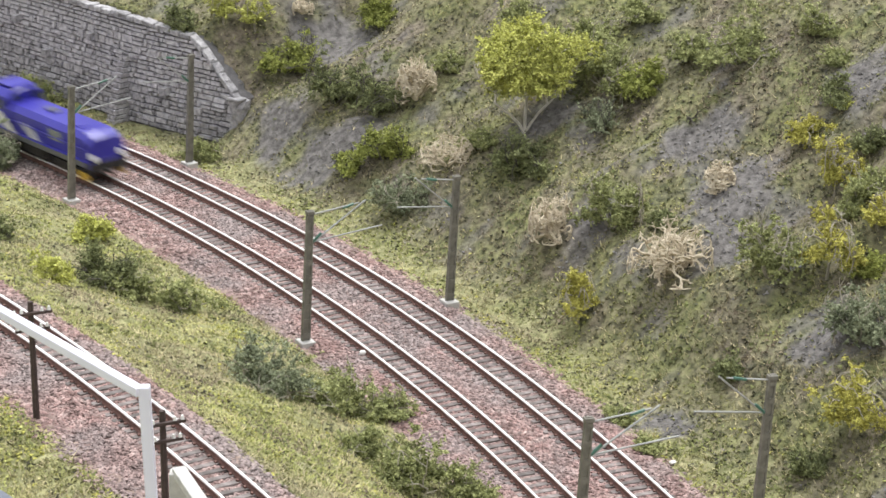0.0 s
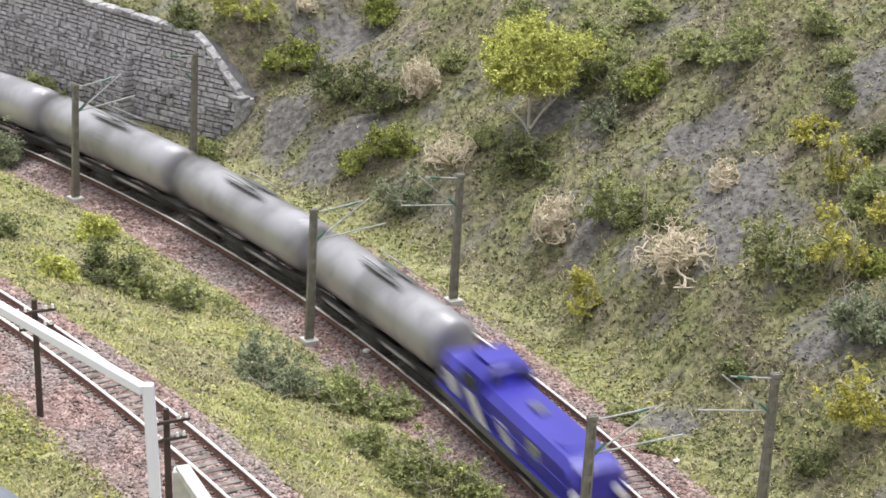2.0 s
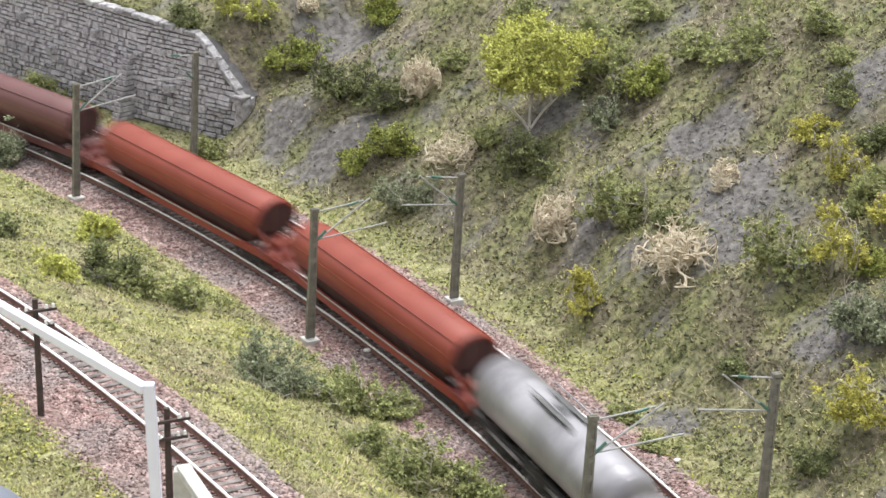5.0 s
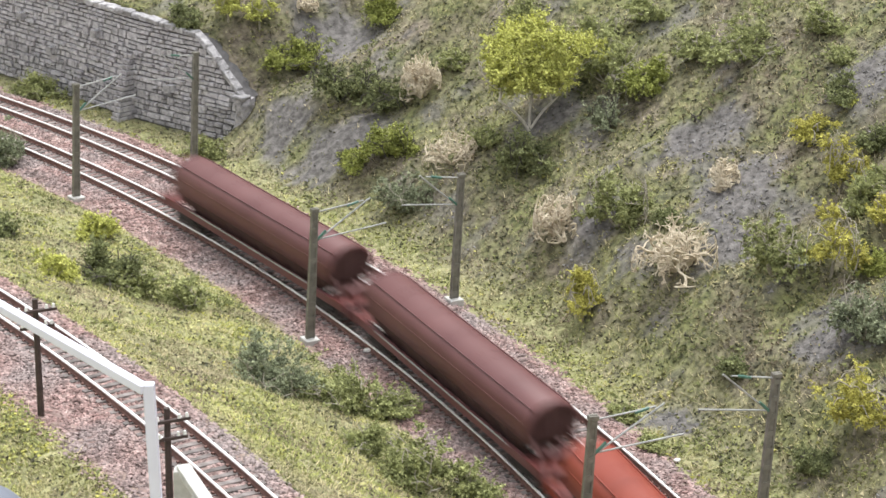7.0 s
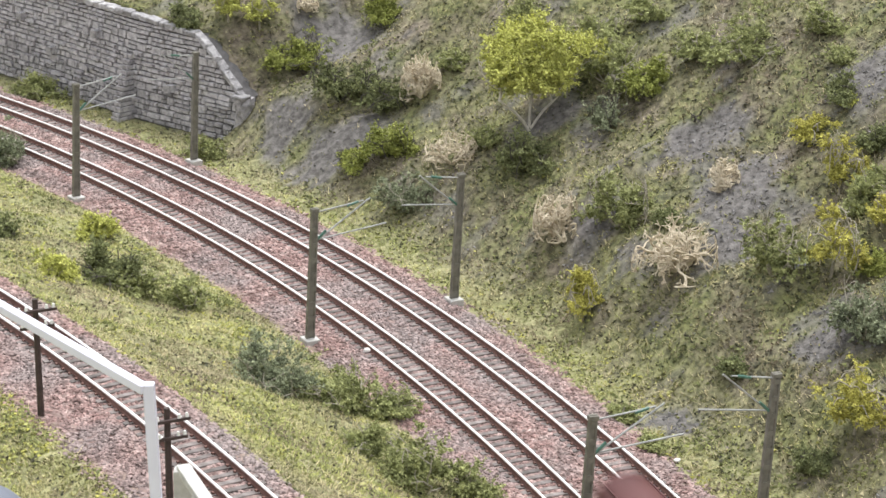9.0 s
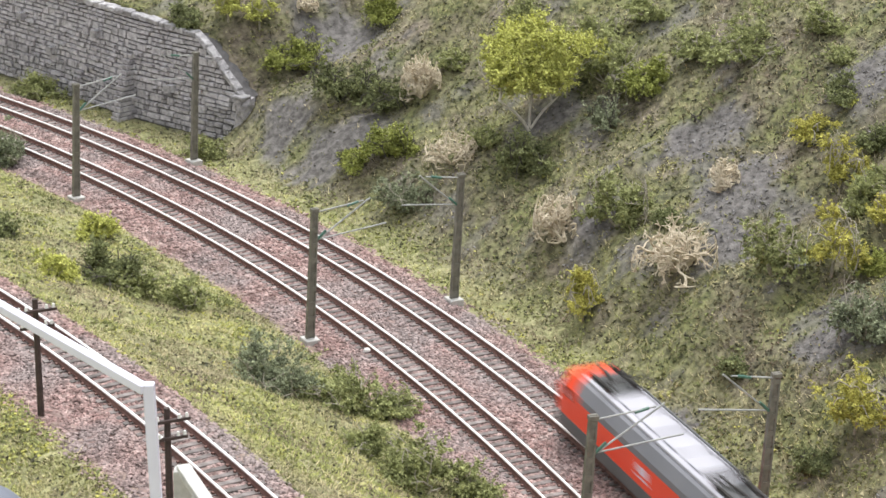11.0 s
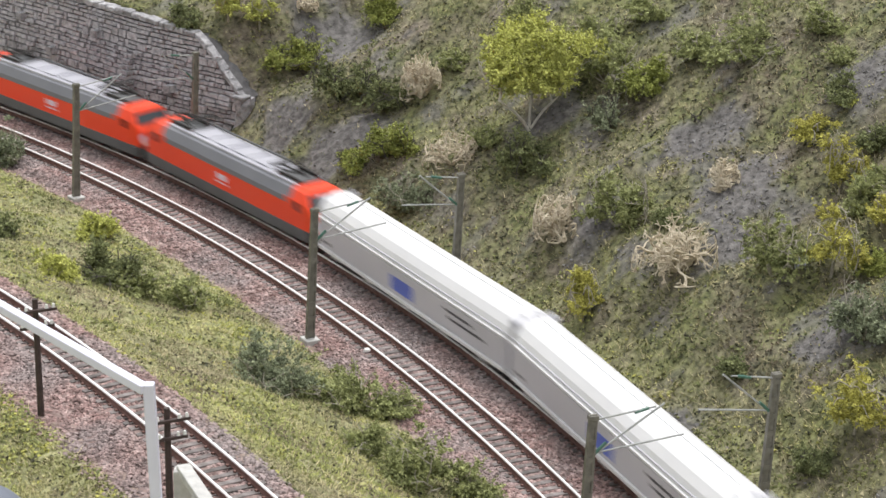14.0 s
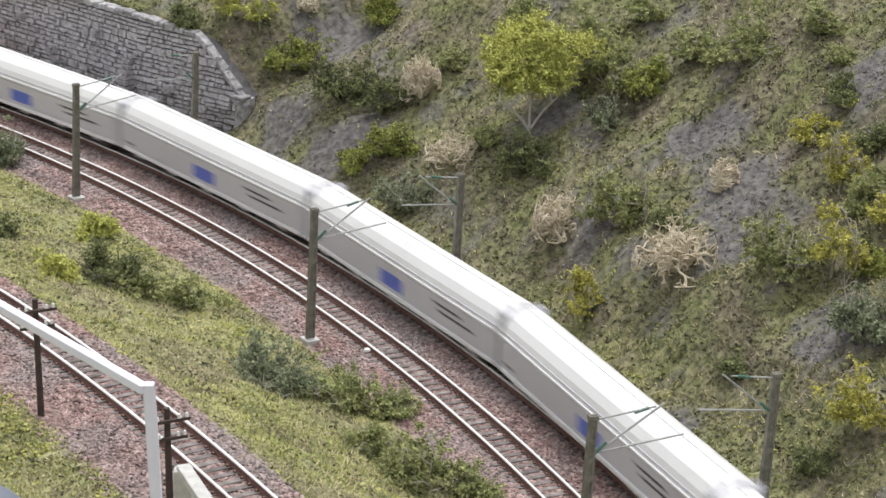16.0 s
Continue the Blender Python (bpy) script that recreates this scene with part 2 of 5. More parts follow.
def height(x, y):
    """Ground height over the plan."""
    x, y = np.asarray(x, float), np.asarray(y, float)
    sa, sc, ar = side_a(x, y), side_c(x, y), arc_a(x, y)
    bed = -2.5
    # outer side: ditch, then the hillside
    d = np.maximum(sa - 12, 0)
    d = np.where(d > 230, 230 + 90 * (1 - np.exp(-np.maximum(d - 230, 0) / 90)), d)
    foot = 14.0
    hill = -2.5 - 2.0 * smooth(0, 7, d) + np.maximum(d - foot, 0) * SLOPE * smooth(0, 45, d - foot + 6)
    hill = hill + (waves(x, y, 95, 1.0) * 7 + waves(x, y, 38, 2.0) * 2.2) * smooth(14, 70, d)
    # behind the retaining wall the ground is level with its top
    wl = wall_line(ar)
    back = wall_top(ar) + 0.2 + np.minimum(np.maximum(sa - wl - 12, 0), 190) * 0.52 + waves(x, y, 60, 4.0) * 3 * smooth(8, 40, sa - wl)
    inwall = (ar < WALL_B) & (sa > wl + 8.5)
    verge = np.where(ar < WALL_B + 4, -2.5 - 2.0 * smooth(0, 7, d) + waves(x, y, 20, 3.0) * 0.6 * smooth(4, 10, d), hill)
    blend = smooth(WALL_B - 1, WALL_B + 55, ar)
    outer = np.where(inwall, back, np.where(ar < WALL_B, verge, back * (1 - blend) * smooth(2, 30, sa - wl) + hill * (1 - (1 - blend) * smooth(2, 30, sa - wl))))
    # near side: bank up to the third track
    d1 = np.maximum(-sa - 40, 0)
    d2 = np.maximum(sc - 11, 0)
    f = d1 / (d1 + d2 + 1e-6)
    bank = (-2.5 - 2.5 * smooth(0, 7, d1)) * (1 - f) + (CZ - 2.5) * (f ** 1.2)
    bank = bank + (waves(x, y, 70, 5.0) * 3.0 + waves(x, y, 26, 6.0) * 1.0) * smooth(4, 25, d1) * smooth(2, 16, d2)
    front = CZ - 2.5 - 2.0 * smooth(0, 8, -sc - 11) - 0.25 * np.maximum(-sc - 30, 0) + waves(x, y, 50, 7.0) * 1.5 * smooth(11, 30, -sc)
    front = np.maximum(front, -60.0)
    near = np.where(sc > 11, bank, np.where(sc < -11, front, CZ - 2.5))
    return np.where(sa > 12, outer, np.where(sa < -40, near, bed))


PEBBLES = [(-24.5, 691.7, -1.7), (70.6, 615.3, -4.0)]


# ---- building helpers ----
def mesh_of(name, bm, mats):
    bmesh.ops.scale(bm, vec=(MM, MM, MM), verts=bm.verts)
    me = bpy.data.meshes.new(name)
    bm.to_mesh(me)
    bm.free()
    for m in mats if isinstance(mats, (list, tuple)) else [mats]:
        me.materials.append(m)
    return me


def part(name, bm, mat, parent=None, label="", smooth_shade=False):
    me = bm if isinstance(bm, bpy.types.Mesh) else mesh_of(name, bm, mat)
    if smooth_shade:
        me.polygons.foreach_set("use_smooth", [True] * len(me.polygons))
    ob = new(name, me)
    if parent:
        ob.parent = parent
    if label:
        tagged(ob, label)
    return ob


def thing(name, label, category, group="", kind="", at=None):
    ob = tagged(new(name), label, category, group, kind)
    ob.empty_display_size = 0.005
    if at is not None:
        ob.matrix_basis = at
    return ob


def P(x, y, z, rx=0, ry=0, rz=0):
    return pose(x * MM, y * MM, z * MM, rx, ry, rz)


def box(bm, x0, x1, y0, y1, z0, z1, bevel=0.0, mat=0):
    r = bmesh.ops.create_cube(bm, size=1)
    vs = r["verts"]
    for v in vs:
        v.co = Vector((x0 + (v.co.x + 0.5) * (x1 - x0), y0 + (v.co.y + 0.5) * (y1 - y0), z0 + (v.co.z + 0.5) * (z1 - z0)))
    fs = {f for v in vs for f in v.link_faces}
    if bevel:
        rb = bmesh.ops.bevel(bm, geom=[e for e in {e for v in vs for e in v.link_edges}], offset=bevel, segments=2, affect="EDGES", profile=0.5)
        fs = set(rb["faces"]) | {f for f in fs if f.is_valid}
    for f in fs:
        f.material_index = mat
    return bm


def rod(bm, a, b, r0, r1=None, n=6):
    """A tapered rod from a to b."""
    a, b = Vector(a), Vector(b)
    r1 = r0 if r1 is None else r1
    d = (b - a)
    q = d.to_track_quat("Z", "Y")
    rings = []
    for p, r in ((a, r0), (b, r1)):
        rings.append([bm.verts.new(p + q @ Vector((r * math.cos(2 * math.pi * i / n), r * math.sin(2 * math.pi * i / n), 0))) for i in range(n)])
    for i in range(n):
        bm.faces.new((rings[0][i], rings[0][(i + 1) % n], rings[1][(i + 1) % n], rings[1][i]))
    bm.faces.new(rings[1])
    bm.faces.new(rings[0][::-1])
    return bm


def disc(bm, c, axis, r, w, n=16):
    a = Vector(axis).normalized() * w / 2
    return rod(bm, Vector(c) - a, Vector(c) + a, r, r, n)


def loft(bm, rings, closed=True, cap=True, mat=0):
    """Skin through rings of equal length."""
    vr = [[bm.verts.new(p) for p in ring] for ring in rings]
    n = len(vr[0])
    for a, b in zip(vr, vr[1:]):
        for i in range(n if closed else n - 1):
            f = bm.faces.new((a[i], a[(i + 1) % n], b[(i + 1) % n], b[i]))
            f.material_index = mat
    if cap:
        bm.faces.new(vr[0][::-1]).material_index = mat
        bm.faces.new(vr[-1]).material_index = mat
    bmesh.ops.recalc_face_normals(bm, faces=bm.faces)
    return bm


def raw_mesh(name, verts, faces, mats):
    me = bpy.data.meshes.new(name)
    me.from_pydata((np.asarray(verts) * MM).tolist(), [], np.asarray(faces).tolist() if isinstance(faces, np.ndarray) else faces)
    for m in mats if isinstance(mats, (list, tuple)) else [mats]:
        me.materials.append(m)
    return me


# ---- ground ----
def build_ground():
    xs = np.concatenate([np.arange(-3000, -320, 45.0), np.arange(-320, 330, 3.0), np.arange(330, 2200, 45.0)])
    ys = np.concatenate([np.arange(-1500, 440, 45.0), np.arange(440, 1500, 3.0), np.arange(1500, 3200, 45.0)])
    X, Y = np.meshgrid(xs, ys)
    Z = height(X, Y)
    rng = np.random.default_rng(3)
    Z = Z + rng.normal(0, 0.22, Z.shape) * ((side_a(X, Y) > 16) | (side_a(X, Y) < -44))
    nx, ny = len(xs), len(ys)
    v = np.stack([X.ravel(), Y.ravel(), Z.ravel()], 1)
    i = np.arange(nx * ny).reshape(ny, nx)
    f = np.stack([i[:-1, :-1], i[:-1, 1:], i[1:, 1:], i[1:, :-1]], -1).reshape(-1, 4)
    me = raw_mesh("ground", v, f, M["ground"])
    sa, sc, ar = side_a(X, Y), side_c(X, Y), arc_a(X, Y)
    w = waves(X, Y, 14, 9.0) * 3
    gravel = np.maximum(smooth(19 + w, 13 + w, sa) * smooth(-52 - w, -45 - w, sa), smooth(15 + w, 10 + w, sc) * smooth(-29 - w, -20 - w, sc))
    soil = bare(X, Y)
    col = np.zeros((nx * ny, 4), np.float32)
    col[:, 0], col[:, 1], col[:, 2], col[:, 3] = soil.ravel(), gravel.ravel(), lush(X, Y).ravel(), 1
    at = me.color_attributes.new("cover", "FLOAT_COLOR", "POINT")
    at.data.foreach_set("color", col.ravel())
    me.polygons.foreach_set("use_smooth", [True] * len(me.polygons))
    return tagged(new("ground", me), "olive flocked hillside and verge with bare grey earth patches", "ground", "", "structure")


def lush(x, y):
    """Where the turf is fresh and pale: the bank between the tracks, the verge at the foot of the hill."""
    sa = side_a(x, y)
    w = waves(x, y, 40, 14.0)
    return np.where(sa < 0, 0.85 + 0.3 * w, smooth(48, 22, sa + 14 * w) * 0.8 + 0.22 * smooth(0.1, 0.6, w))


def bare(x, y):
    """Where the earth is bare: a gully beside the wall, scree high on the slope, mottles."""
    m = smooth(0.25, 0.7, waves(x, y, 46, 11.0) + 0.5 * waves(x, y, 15, 12.0)) * 0.75 * smooth(25, 60, side_a(x, y))
    for cx, cy, rx, ry in BARE:
        d = np.hypot((x - cx) / rx, (y - cy) / ry) + 0.4 * waves(x, y, 16, 13.0)
        m = np.maximum(m, 0.97 * smooth(1.15, 0.6, d))
    return m


BARE = [(-42, 874, 24, 17), (-66, 902, 13, 18), (-46, 949, 25, 18),  (99, 737, 17, 27), (92, 779, 20, 12), (145, 759, 14, 20), (39, 828, 17, 9),
        (55, 757, 12, 12), (95, 712, 13, 13), (120, 642, 13, 14), (70, 642, 12, 9)]
ground = build_ground()


# ---- tracks ----
RAIL_W, GAUGE = 0.72, 9.8


def sweep(kind, s0, s1, step, section, z):
    """Sweep a section of (offset, height) along a track."""
    rings = []
    for s in np.arange(s0, s1 + 0.01, step):
        x, y, a = on_track(kind, s)
        rings.append([(x - math.sin(a) * o, y + math.cos(a) * o, z + h) for o, h in section])
    return rings


def build_track(name, kind, z, s0, s1, far0, far1, label):
    t = thing(name, label, "railway track", "", "structure")
    for o in (-GAUGE / 2, GAUGE / 2):
        bm = bmesh.new()
        w = RAIL_W / 2
        head = [(o - w, -0.45), (o - w, -0.12), (o - w * 0.7, 0), (o + w * 0.7, 0), (o + w, -0.12), (o + w, -0.45)]
        web = [(o - 0.25, -0.45), (o + 0.25, -0.45), (o + 0.3, -1.5), (o + 0.6, -1.95), (o + 0.6, -2.1), (o - 0.6, -2.1), (o - 0.6, -1.95), (o - 0.3, -1.5)]
        steps = [(far0, s0, 40.0), (s0, s1, 4.0), (s1, far1, 40.0)]
        for a, b, st in steps:
            loft(bm, sweep(kind, a, b, st, head, z), mat=0)
            loft(bm, sweep(kind, a, b, st, web, z), mat=1)
        part("rail", bm, [M["rail_top"], M["rail_web"]], t, "steel rail with rusty web and sheen painted on polished head")
    bm = bmesh.new()
    box(bm, -0.95, 0.95, -8.0, 8.0, -3.6, -2.0, 0.15)
    me = mesh_of("sleeper", bm, M["sleeper"])
    bm = bmesh.new()
    for o in (-GAUGE / 2, GAUGE / 2):
        for e in (-1.15, 1.15):
            box(bm, -0.45, 0.45, o + e - 0.35, o + e + 0.35, -2.05, -1.55, 0)
    mc = mesh_of("rail_chair", bm, M["rail_web"])
    rng = random.Random(kind)
    for s in np.arange(s0, s1, 4.1):
        x, y, a = on_track(kind, s)
        ob = part("sleeper", me, None, t)
        ob.matrix_basis = P(x, y, z + rng.uniform(-0.12, 0.06), 0, 0, math.degrees(a) + rng.uniform(-1.2, 1.2))
        part("rail_chair", mc, None, ob)
    bm = bmesh.new()
    for a, b in ((far0, s0 - 4), (s1 + 4, far1)):
        for s in np.arange(a, b, 8.2):
            x, y, h = on_track(kind, s)
            n0 = len(bm.verts)
            box(bm, -0.95, 0.95, -8, 8, -3.6, -2.0)
            bm.verts.ensure_lookup_table()
            m = Matrix.Translation((x, y, z)) @ Matrix.Rotation(h, 4, "Z")
            for v in bm.verts[n0:]:
                v.co = m @ v.co
    tagged(part("far_sleepers", bm, M["sleeper"], t), kind="stuff")
    return t


build_track("track_1", "a", 0.0, 0, 575, -700, 1000, "single track with dark sleepers in pinkish ballast beside the hillside")
build_track("track_2", "b", 0.0, 0, 560, -2300, 2000, "single track with dark sleepers in pinkish ballast beside the grassy bank")
build_track("track_3", "c", CZ, 60, 340, -500, 600, "single curved track on a raised grassy shelf")


def pebbles(name, pts, size, mat, label, flat=0.7, seed=1):
    """Many small faceted stones as one mesh."""
    rng = np.random.default_rng(seed)
    n = len(pts)
    base = np.array([(1, 0, 0), (-0.5, 0.87, 0), (-0.5, -0.87, 0), (0.35, 0.45, 0.75), (-0.6, 0.05, 0.7), (0.3, -0.5, 0.72)])
    tri = np.array([(3, 4, 5), (0, 3, 5), (0, 1, 3), (1, 4, 3), (1, 2, 4), (2, 5, 4), (2, 0, 5)])
    ang = rng.uniform(0, 2 * math.pi, n)
    sc = size * rng.uniform(0.55, 1.35, (n, 1, 1))
    v = base[None] * (1 + rng.normal(0, 0.22, (n, 6, 3))) * sc
    c, s = np.cos(ang)[:, None], np.sin(ang)[:, None]
    v = np.stack([v[..., 0] * c - v[..., 1] * s, v[..., 0] * s + v[..., 1] * c, v[..., 2] * flat], -1) + pts[:, None, :]
    f = (tri[None] + (np.arange(n) * 6)[:, None, None]).reshape(-1, 3)
    return tagged(new(name, raw_mesh(name, v.reshape(-1, 3), f, mat)), label, "ballast", "", "stuff")


def ballast():
    rng = np.random.default_rng(5)
    n = 78000
    th = rng.uniform(LO - 0.02, HI + 0.02, n)
    o = rng.uniform(-50, 22, n)
    x, y = CX + (rad(th) + o) * np.cos(th + 0.9), CY + (rad(th) + o) * np.sin(th + 0.9)
    edge = np.minimum(18 - o, o + 48) + rng.normal(0, 2.5, n)
    keep = edge > 0
    for mid in (np.zeros(n), off_b(th)):
        keep &= ~((np.abs(np.abs(o - mid) - GAUGE / 2) < 1.1))
        keep &= ~((np.abs(o - mid) < 8) & (rng.random(n) < 0.35))
    z = height(x, y) + 0.05
    for mid in (np.zeros(n), off_b(th)):
        z = np.where(np.abs(o - mid) < 8, -2.62, z)
    p = np.stack([x, y, z], 1)[keep]
    pebbles("ballast_main", p, 0.75, M["stone"], "loose pinkish grey ballast stones along the double track")
    n = 30000
    th = rng.uniform(0.44, 0.70, n)
    o = np.where(rng.random(n) < 0.72, rng.uniform(-17, 16, n), rng.uniform(-28, -14, n))
    x, y = CCX + (CR + o) * np.cos(th), CCY + (CR + o) * np.sin(th)
    keep = (np.minimum(14 - o, o + 25) + rng.normal(0, 2.5, n) > 0) & ~(np.abs(np.abs(o) - GAUGE / 2) < 1.1) & ~((np.abs(o) < 8) & (rng.random(n) < 0.35))
    z = np.where(np.abs(o) < 8, CZ - 2.62, height(x, y) + 0.05)
    pebbles("ballast_upper", np.stack([x, y, z], 1)[keep], 0.7, M["stone"], "loose pinkish grey ballast stones on the raised shelf", seed=2)


ballast()


# ---- retaining wall ----
def wall_point(s, out, z):
    x, y, a = on_track("a", s)
    o = wall_line(np.float64(s)) + out
    return (x - math.sin(a) * o, y + math.cos(a) * o, z)


def build_wall():
    t = thing("wall_north", "grey rough stone retaining wall with sloping coping and buttress", "retaining wall", "", "structure")
    s0, s1 = WALL_A, WALL_B
    grid = [s for s in np.concatenate([np.arange(s0, -60, 40.0), np.arange(-60, s1, 4.0), [s1]])]
    bm = bmesh.new()
    rings = []
    for s in grid:
        h = float(wall_top(s)) - 1.0
        lean = 0.10
        rings.append([wall_point(s, 0.6, -6), wall_point(s, 0.6 + lean * h, h), wall_point(s, 11.2, h), wall_point(s, 11.2, -6)])
    loft(bm, rings)
    part("wall_core", bm, M["wall_joint"], t, "dark recessed joints")
    # courses of stones
    rng = random.Random(8)
    n = 0
    rest = bmesh.new()
    z = -4.0
    while z < 54:
        hc = rng.choice((1.7, 2.2, 2.6, 3.1, 3.7))
        s = -55.0 + rng.uniform(0, 6)
        while s < s1 - 1.0:
            w = rng.uniform(2.2, 7.5) if rng.random() < 0.8 else rng.uniform(1.6, 2.6)
            e = min(s + w, s1 - 0.3)
            top = min(z + hc, float(wall_top((s + e) / 2)) - 0.8)
            hh = top - z
            if hh > 1.2 and e - s > 1.5:
                split = hh > 2.9 and rng.random() < 0.4
                rows = [(z, z + hh * 0.5), (z + hh * 0.5, top)] if split else [(z, top)]
                for za, zb in rows:
                    g = 0.27
                    bump_out = rng.uniform(0.15, 1.3)
                    bm = bmesh.new()
                    f, k = [], []
                    for ss, zz in ((s + g, za + g), (e - g, za + g), (e - g, zb - g), (s + g, zb - g)):
                        k.append(bm.verts.new(wall_point(ss, 0.9 + 0.10 * zz, zz)))
                    for ss, zz in ((s + g * 1.5, za + g * 1.6), (e - g * 1.5, za + g * 1.5), (e - g * 1.5, zb - g * 1.5), (s + g * 1.5, zb - g * 1.6)):
                        f.append(bm.verts.new(wall_point(ss + rng.uniform(-0.25, 0.25), 0.6 + 0.10 * zz - bump_out * rng.uniform(0.7, 1.2), zz + rng.uniform(-0.2, 0.2))))
                    bm.faces.new(f[::-1])
                    for i in range(4):
                        bm.faces.new((k[i], f[i], f[(i + 1) % 4], k[(i + 1) % 4]))
                    bmesh.ops.recalc_face_normals(bm, faces=bm.faces)
                    if s > -8 and n < 300:
                        part("stone", bm, M["wall_stone"], t)
                        n += 1
                    else:
                        bmesh.ops.scale(bm, vec=(MM,) * 3, verts=bm.verts)
                        me = bpy.data.meshes.new("tmp")
                        bm.to_mesh(me)
                        rest.from_mesh(me)
                        bm.free()
                        bpy.data.meshes.remove(me)
            s = e
        z += hc
    bmesh.ops.scale(rest, vec=(1 / MM,) * 3, verts=rest.verts)
    tagged(part("far_stones", rest, M["wall_stone"], t), kind="stuff")
    # coping slabs
    s = -60.0
    while s < s1 - 1:
        e = min(s + rng.uniform(3.2, 7.5), s1)
        bm = bmesh.new()
        rings = []
        for ss in (s + 0.2, e - 0.2):
            h = float(wall_top(ss))
            o = 0.10 * h
            j = [rng.uniform(-0.55, 0.55) for _ in range(4)]
            rings.append([wall_point(ss, o - 0.9 + j[0], h - 1.6), wall_point(ss, o - 0.7 + j[1], h + 0.6 + j[2]), wall_point(ss, o + 3.1 + j[3], h + 0.8 + j[0]), wall_point(ss, o + 3.3, h - 1.6)])
        loft(bm, rings)
        bmesh.ops.bevel(bm, geom=list(bm.edges), offset=0.3, segments=1, affect="EDGES")
        part("coping_slab", bm, M["coping"], t, "pale weathered coping slab")
        s = e
    # end pillar and its cap
    h = float(wall_top(s1))
    bm = bmesh.new()
    rings = []
    for zz in np.linspace(-6, h - 0.9, 9):
        ring = []
        for ss, oo in ((-1.5, -0.5), (0.4, -0.7), (2.2, -0.3), (2.9, 1.5), (2.7, 4.0), (2.2, 6.5), (-1.5, 6.5)):
            ring.append(wall_point(s1 + ss + rng.uniform(-0.7, 0.5), oo + rng.uniform(-0.6, 0.5), zz))
        rings.append(ring)
    loft(bm, rings)
    part("end_pillar", bm, M["wall_stone"], t, "rough dark stone end pier")
    bm = bmesh.new()
    loft(bm, [[wall_point(s1 - 2.4, -1.4, zz), wall_point(s1 + 3.4, -1.1, zz), wall_point(s1 + 2.6, 4.6, zz), wall_point(s1 - 2.6, 4.2, zz)] for zz in (h - 0.9, h + 0.7)])
    bmesh.ops.bevel(bm, geom=list(bm.edges), offset=0.4, segments=1, affect="EDGES")
    part("pier_cap", bm, M["coping"], t, "pale stone cap of the end pier")
    # tapering buttress built of stones
    sb = 124.0
    but = part("buttress", loft(bmesh.new(), [[wall_point(sb - w, -d, zz), wall_point(sb + w, -d, zz), wall_point(sb + w, 5, zz), wall_point(sb - w, 5, zz)]
                                              for zz, w, d in ((-6, 2.1, 7.6), (8, 2.0, 4.2), (22, 1.8, -0.3), (26, 1.6, -2.6))]), M["wall_joint"], t, "sloping stone buttress")
    z = -5.0
    while z < 24:
        hc = rng.uniform(1.9, 2.9)
        d = np.interp(z + hc / 2, [-6, 8, 22, 26], [7.6, 4.2, -0.3, -2.6])
        w = np.interp(z + hc / 2, [-6, 8, 22, 26], [2.1, 2.0, 1.8, 1.6])
        for k in (0, 1):
            m = sb + (rng.random() - 0.5) * 2 if k == 0 else m
            a, b = (sb - w - rng.uniform(0.1, 0.6), m - 0.12) if k == 0 else (m + 0.12, sb + w + rng.uniform(0.1, 0.6))
            bm = bmesh.new()
            loft(bm, [[wall_point(a, -d - 0.7, zz), wall_point(b, -d - rng.uniform(0.4, 1.2), zz), wall_point(b, 3, zz), wall_point(a, 3, zz)] for zz in (z + 0.15, z + hc - 0.15)])
            bmesh.ops.bevel(bm, geom=list(bm.edges), offset=0.2, segments=1, affect="EDGES")
            part("stone", bm, M["wall_stone"], but)
        z += hc
    # small drain heads
    for s, z in ((48, 25), (101, 27), (70, 13.5), (149, 12)):
        bm = bmesh.new()
        x, y, a = on_track("a", s)
        loft(bm, [[wall_point(s - 1.5, 0.1 * z - 3.4, zz), wall_point(s + 1.5, 0.1 * z - 3.0, zz), wall_point(s + 1.5, 6, zz), wall_point(s - 1.5, 6, zz)] for zz in (z, z + 3.2)])
        part("drain_head", bm, M["coping"], t, "projecting drain stone")


build_wall()


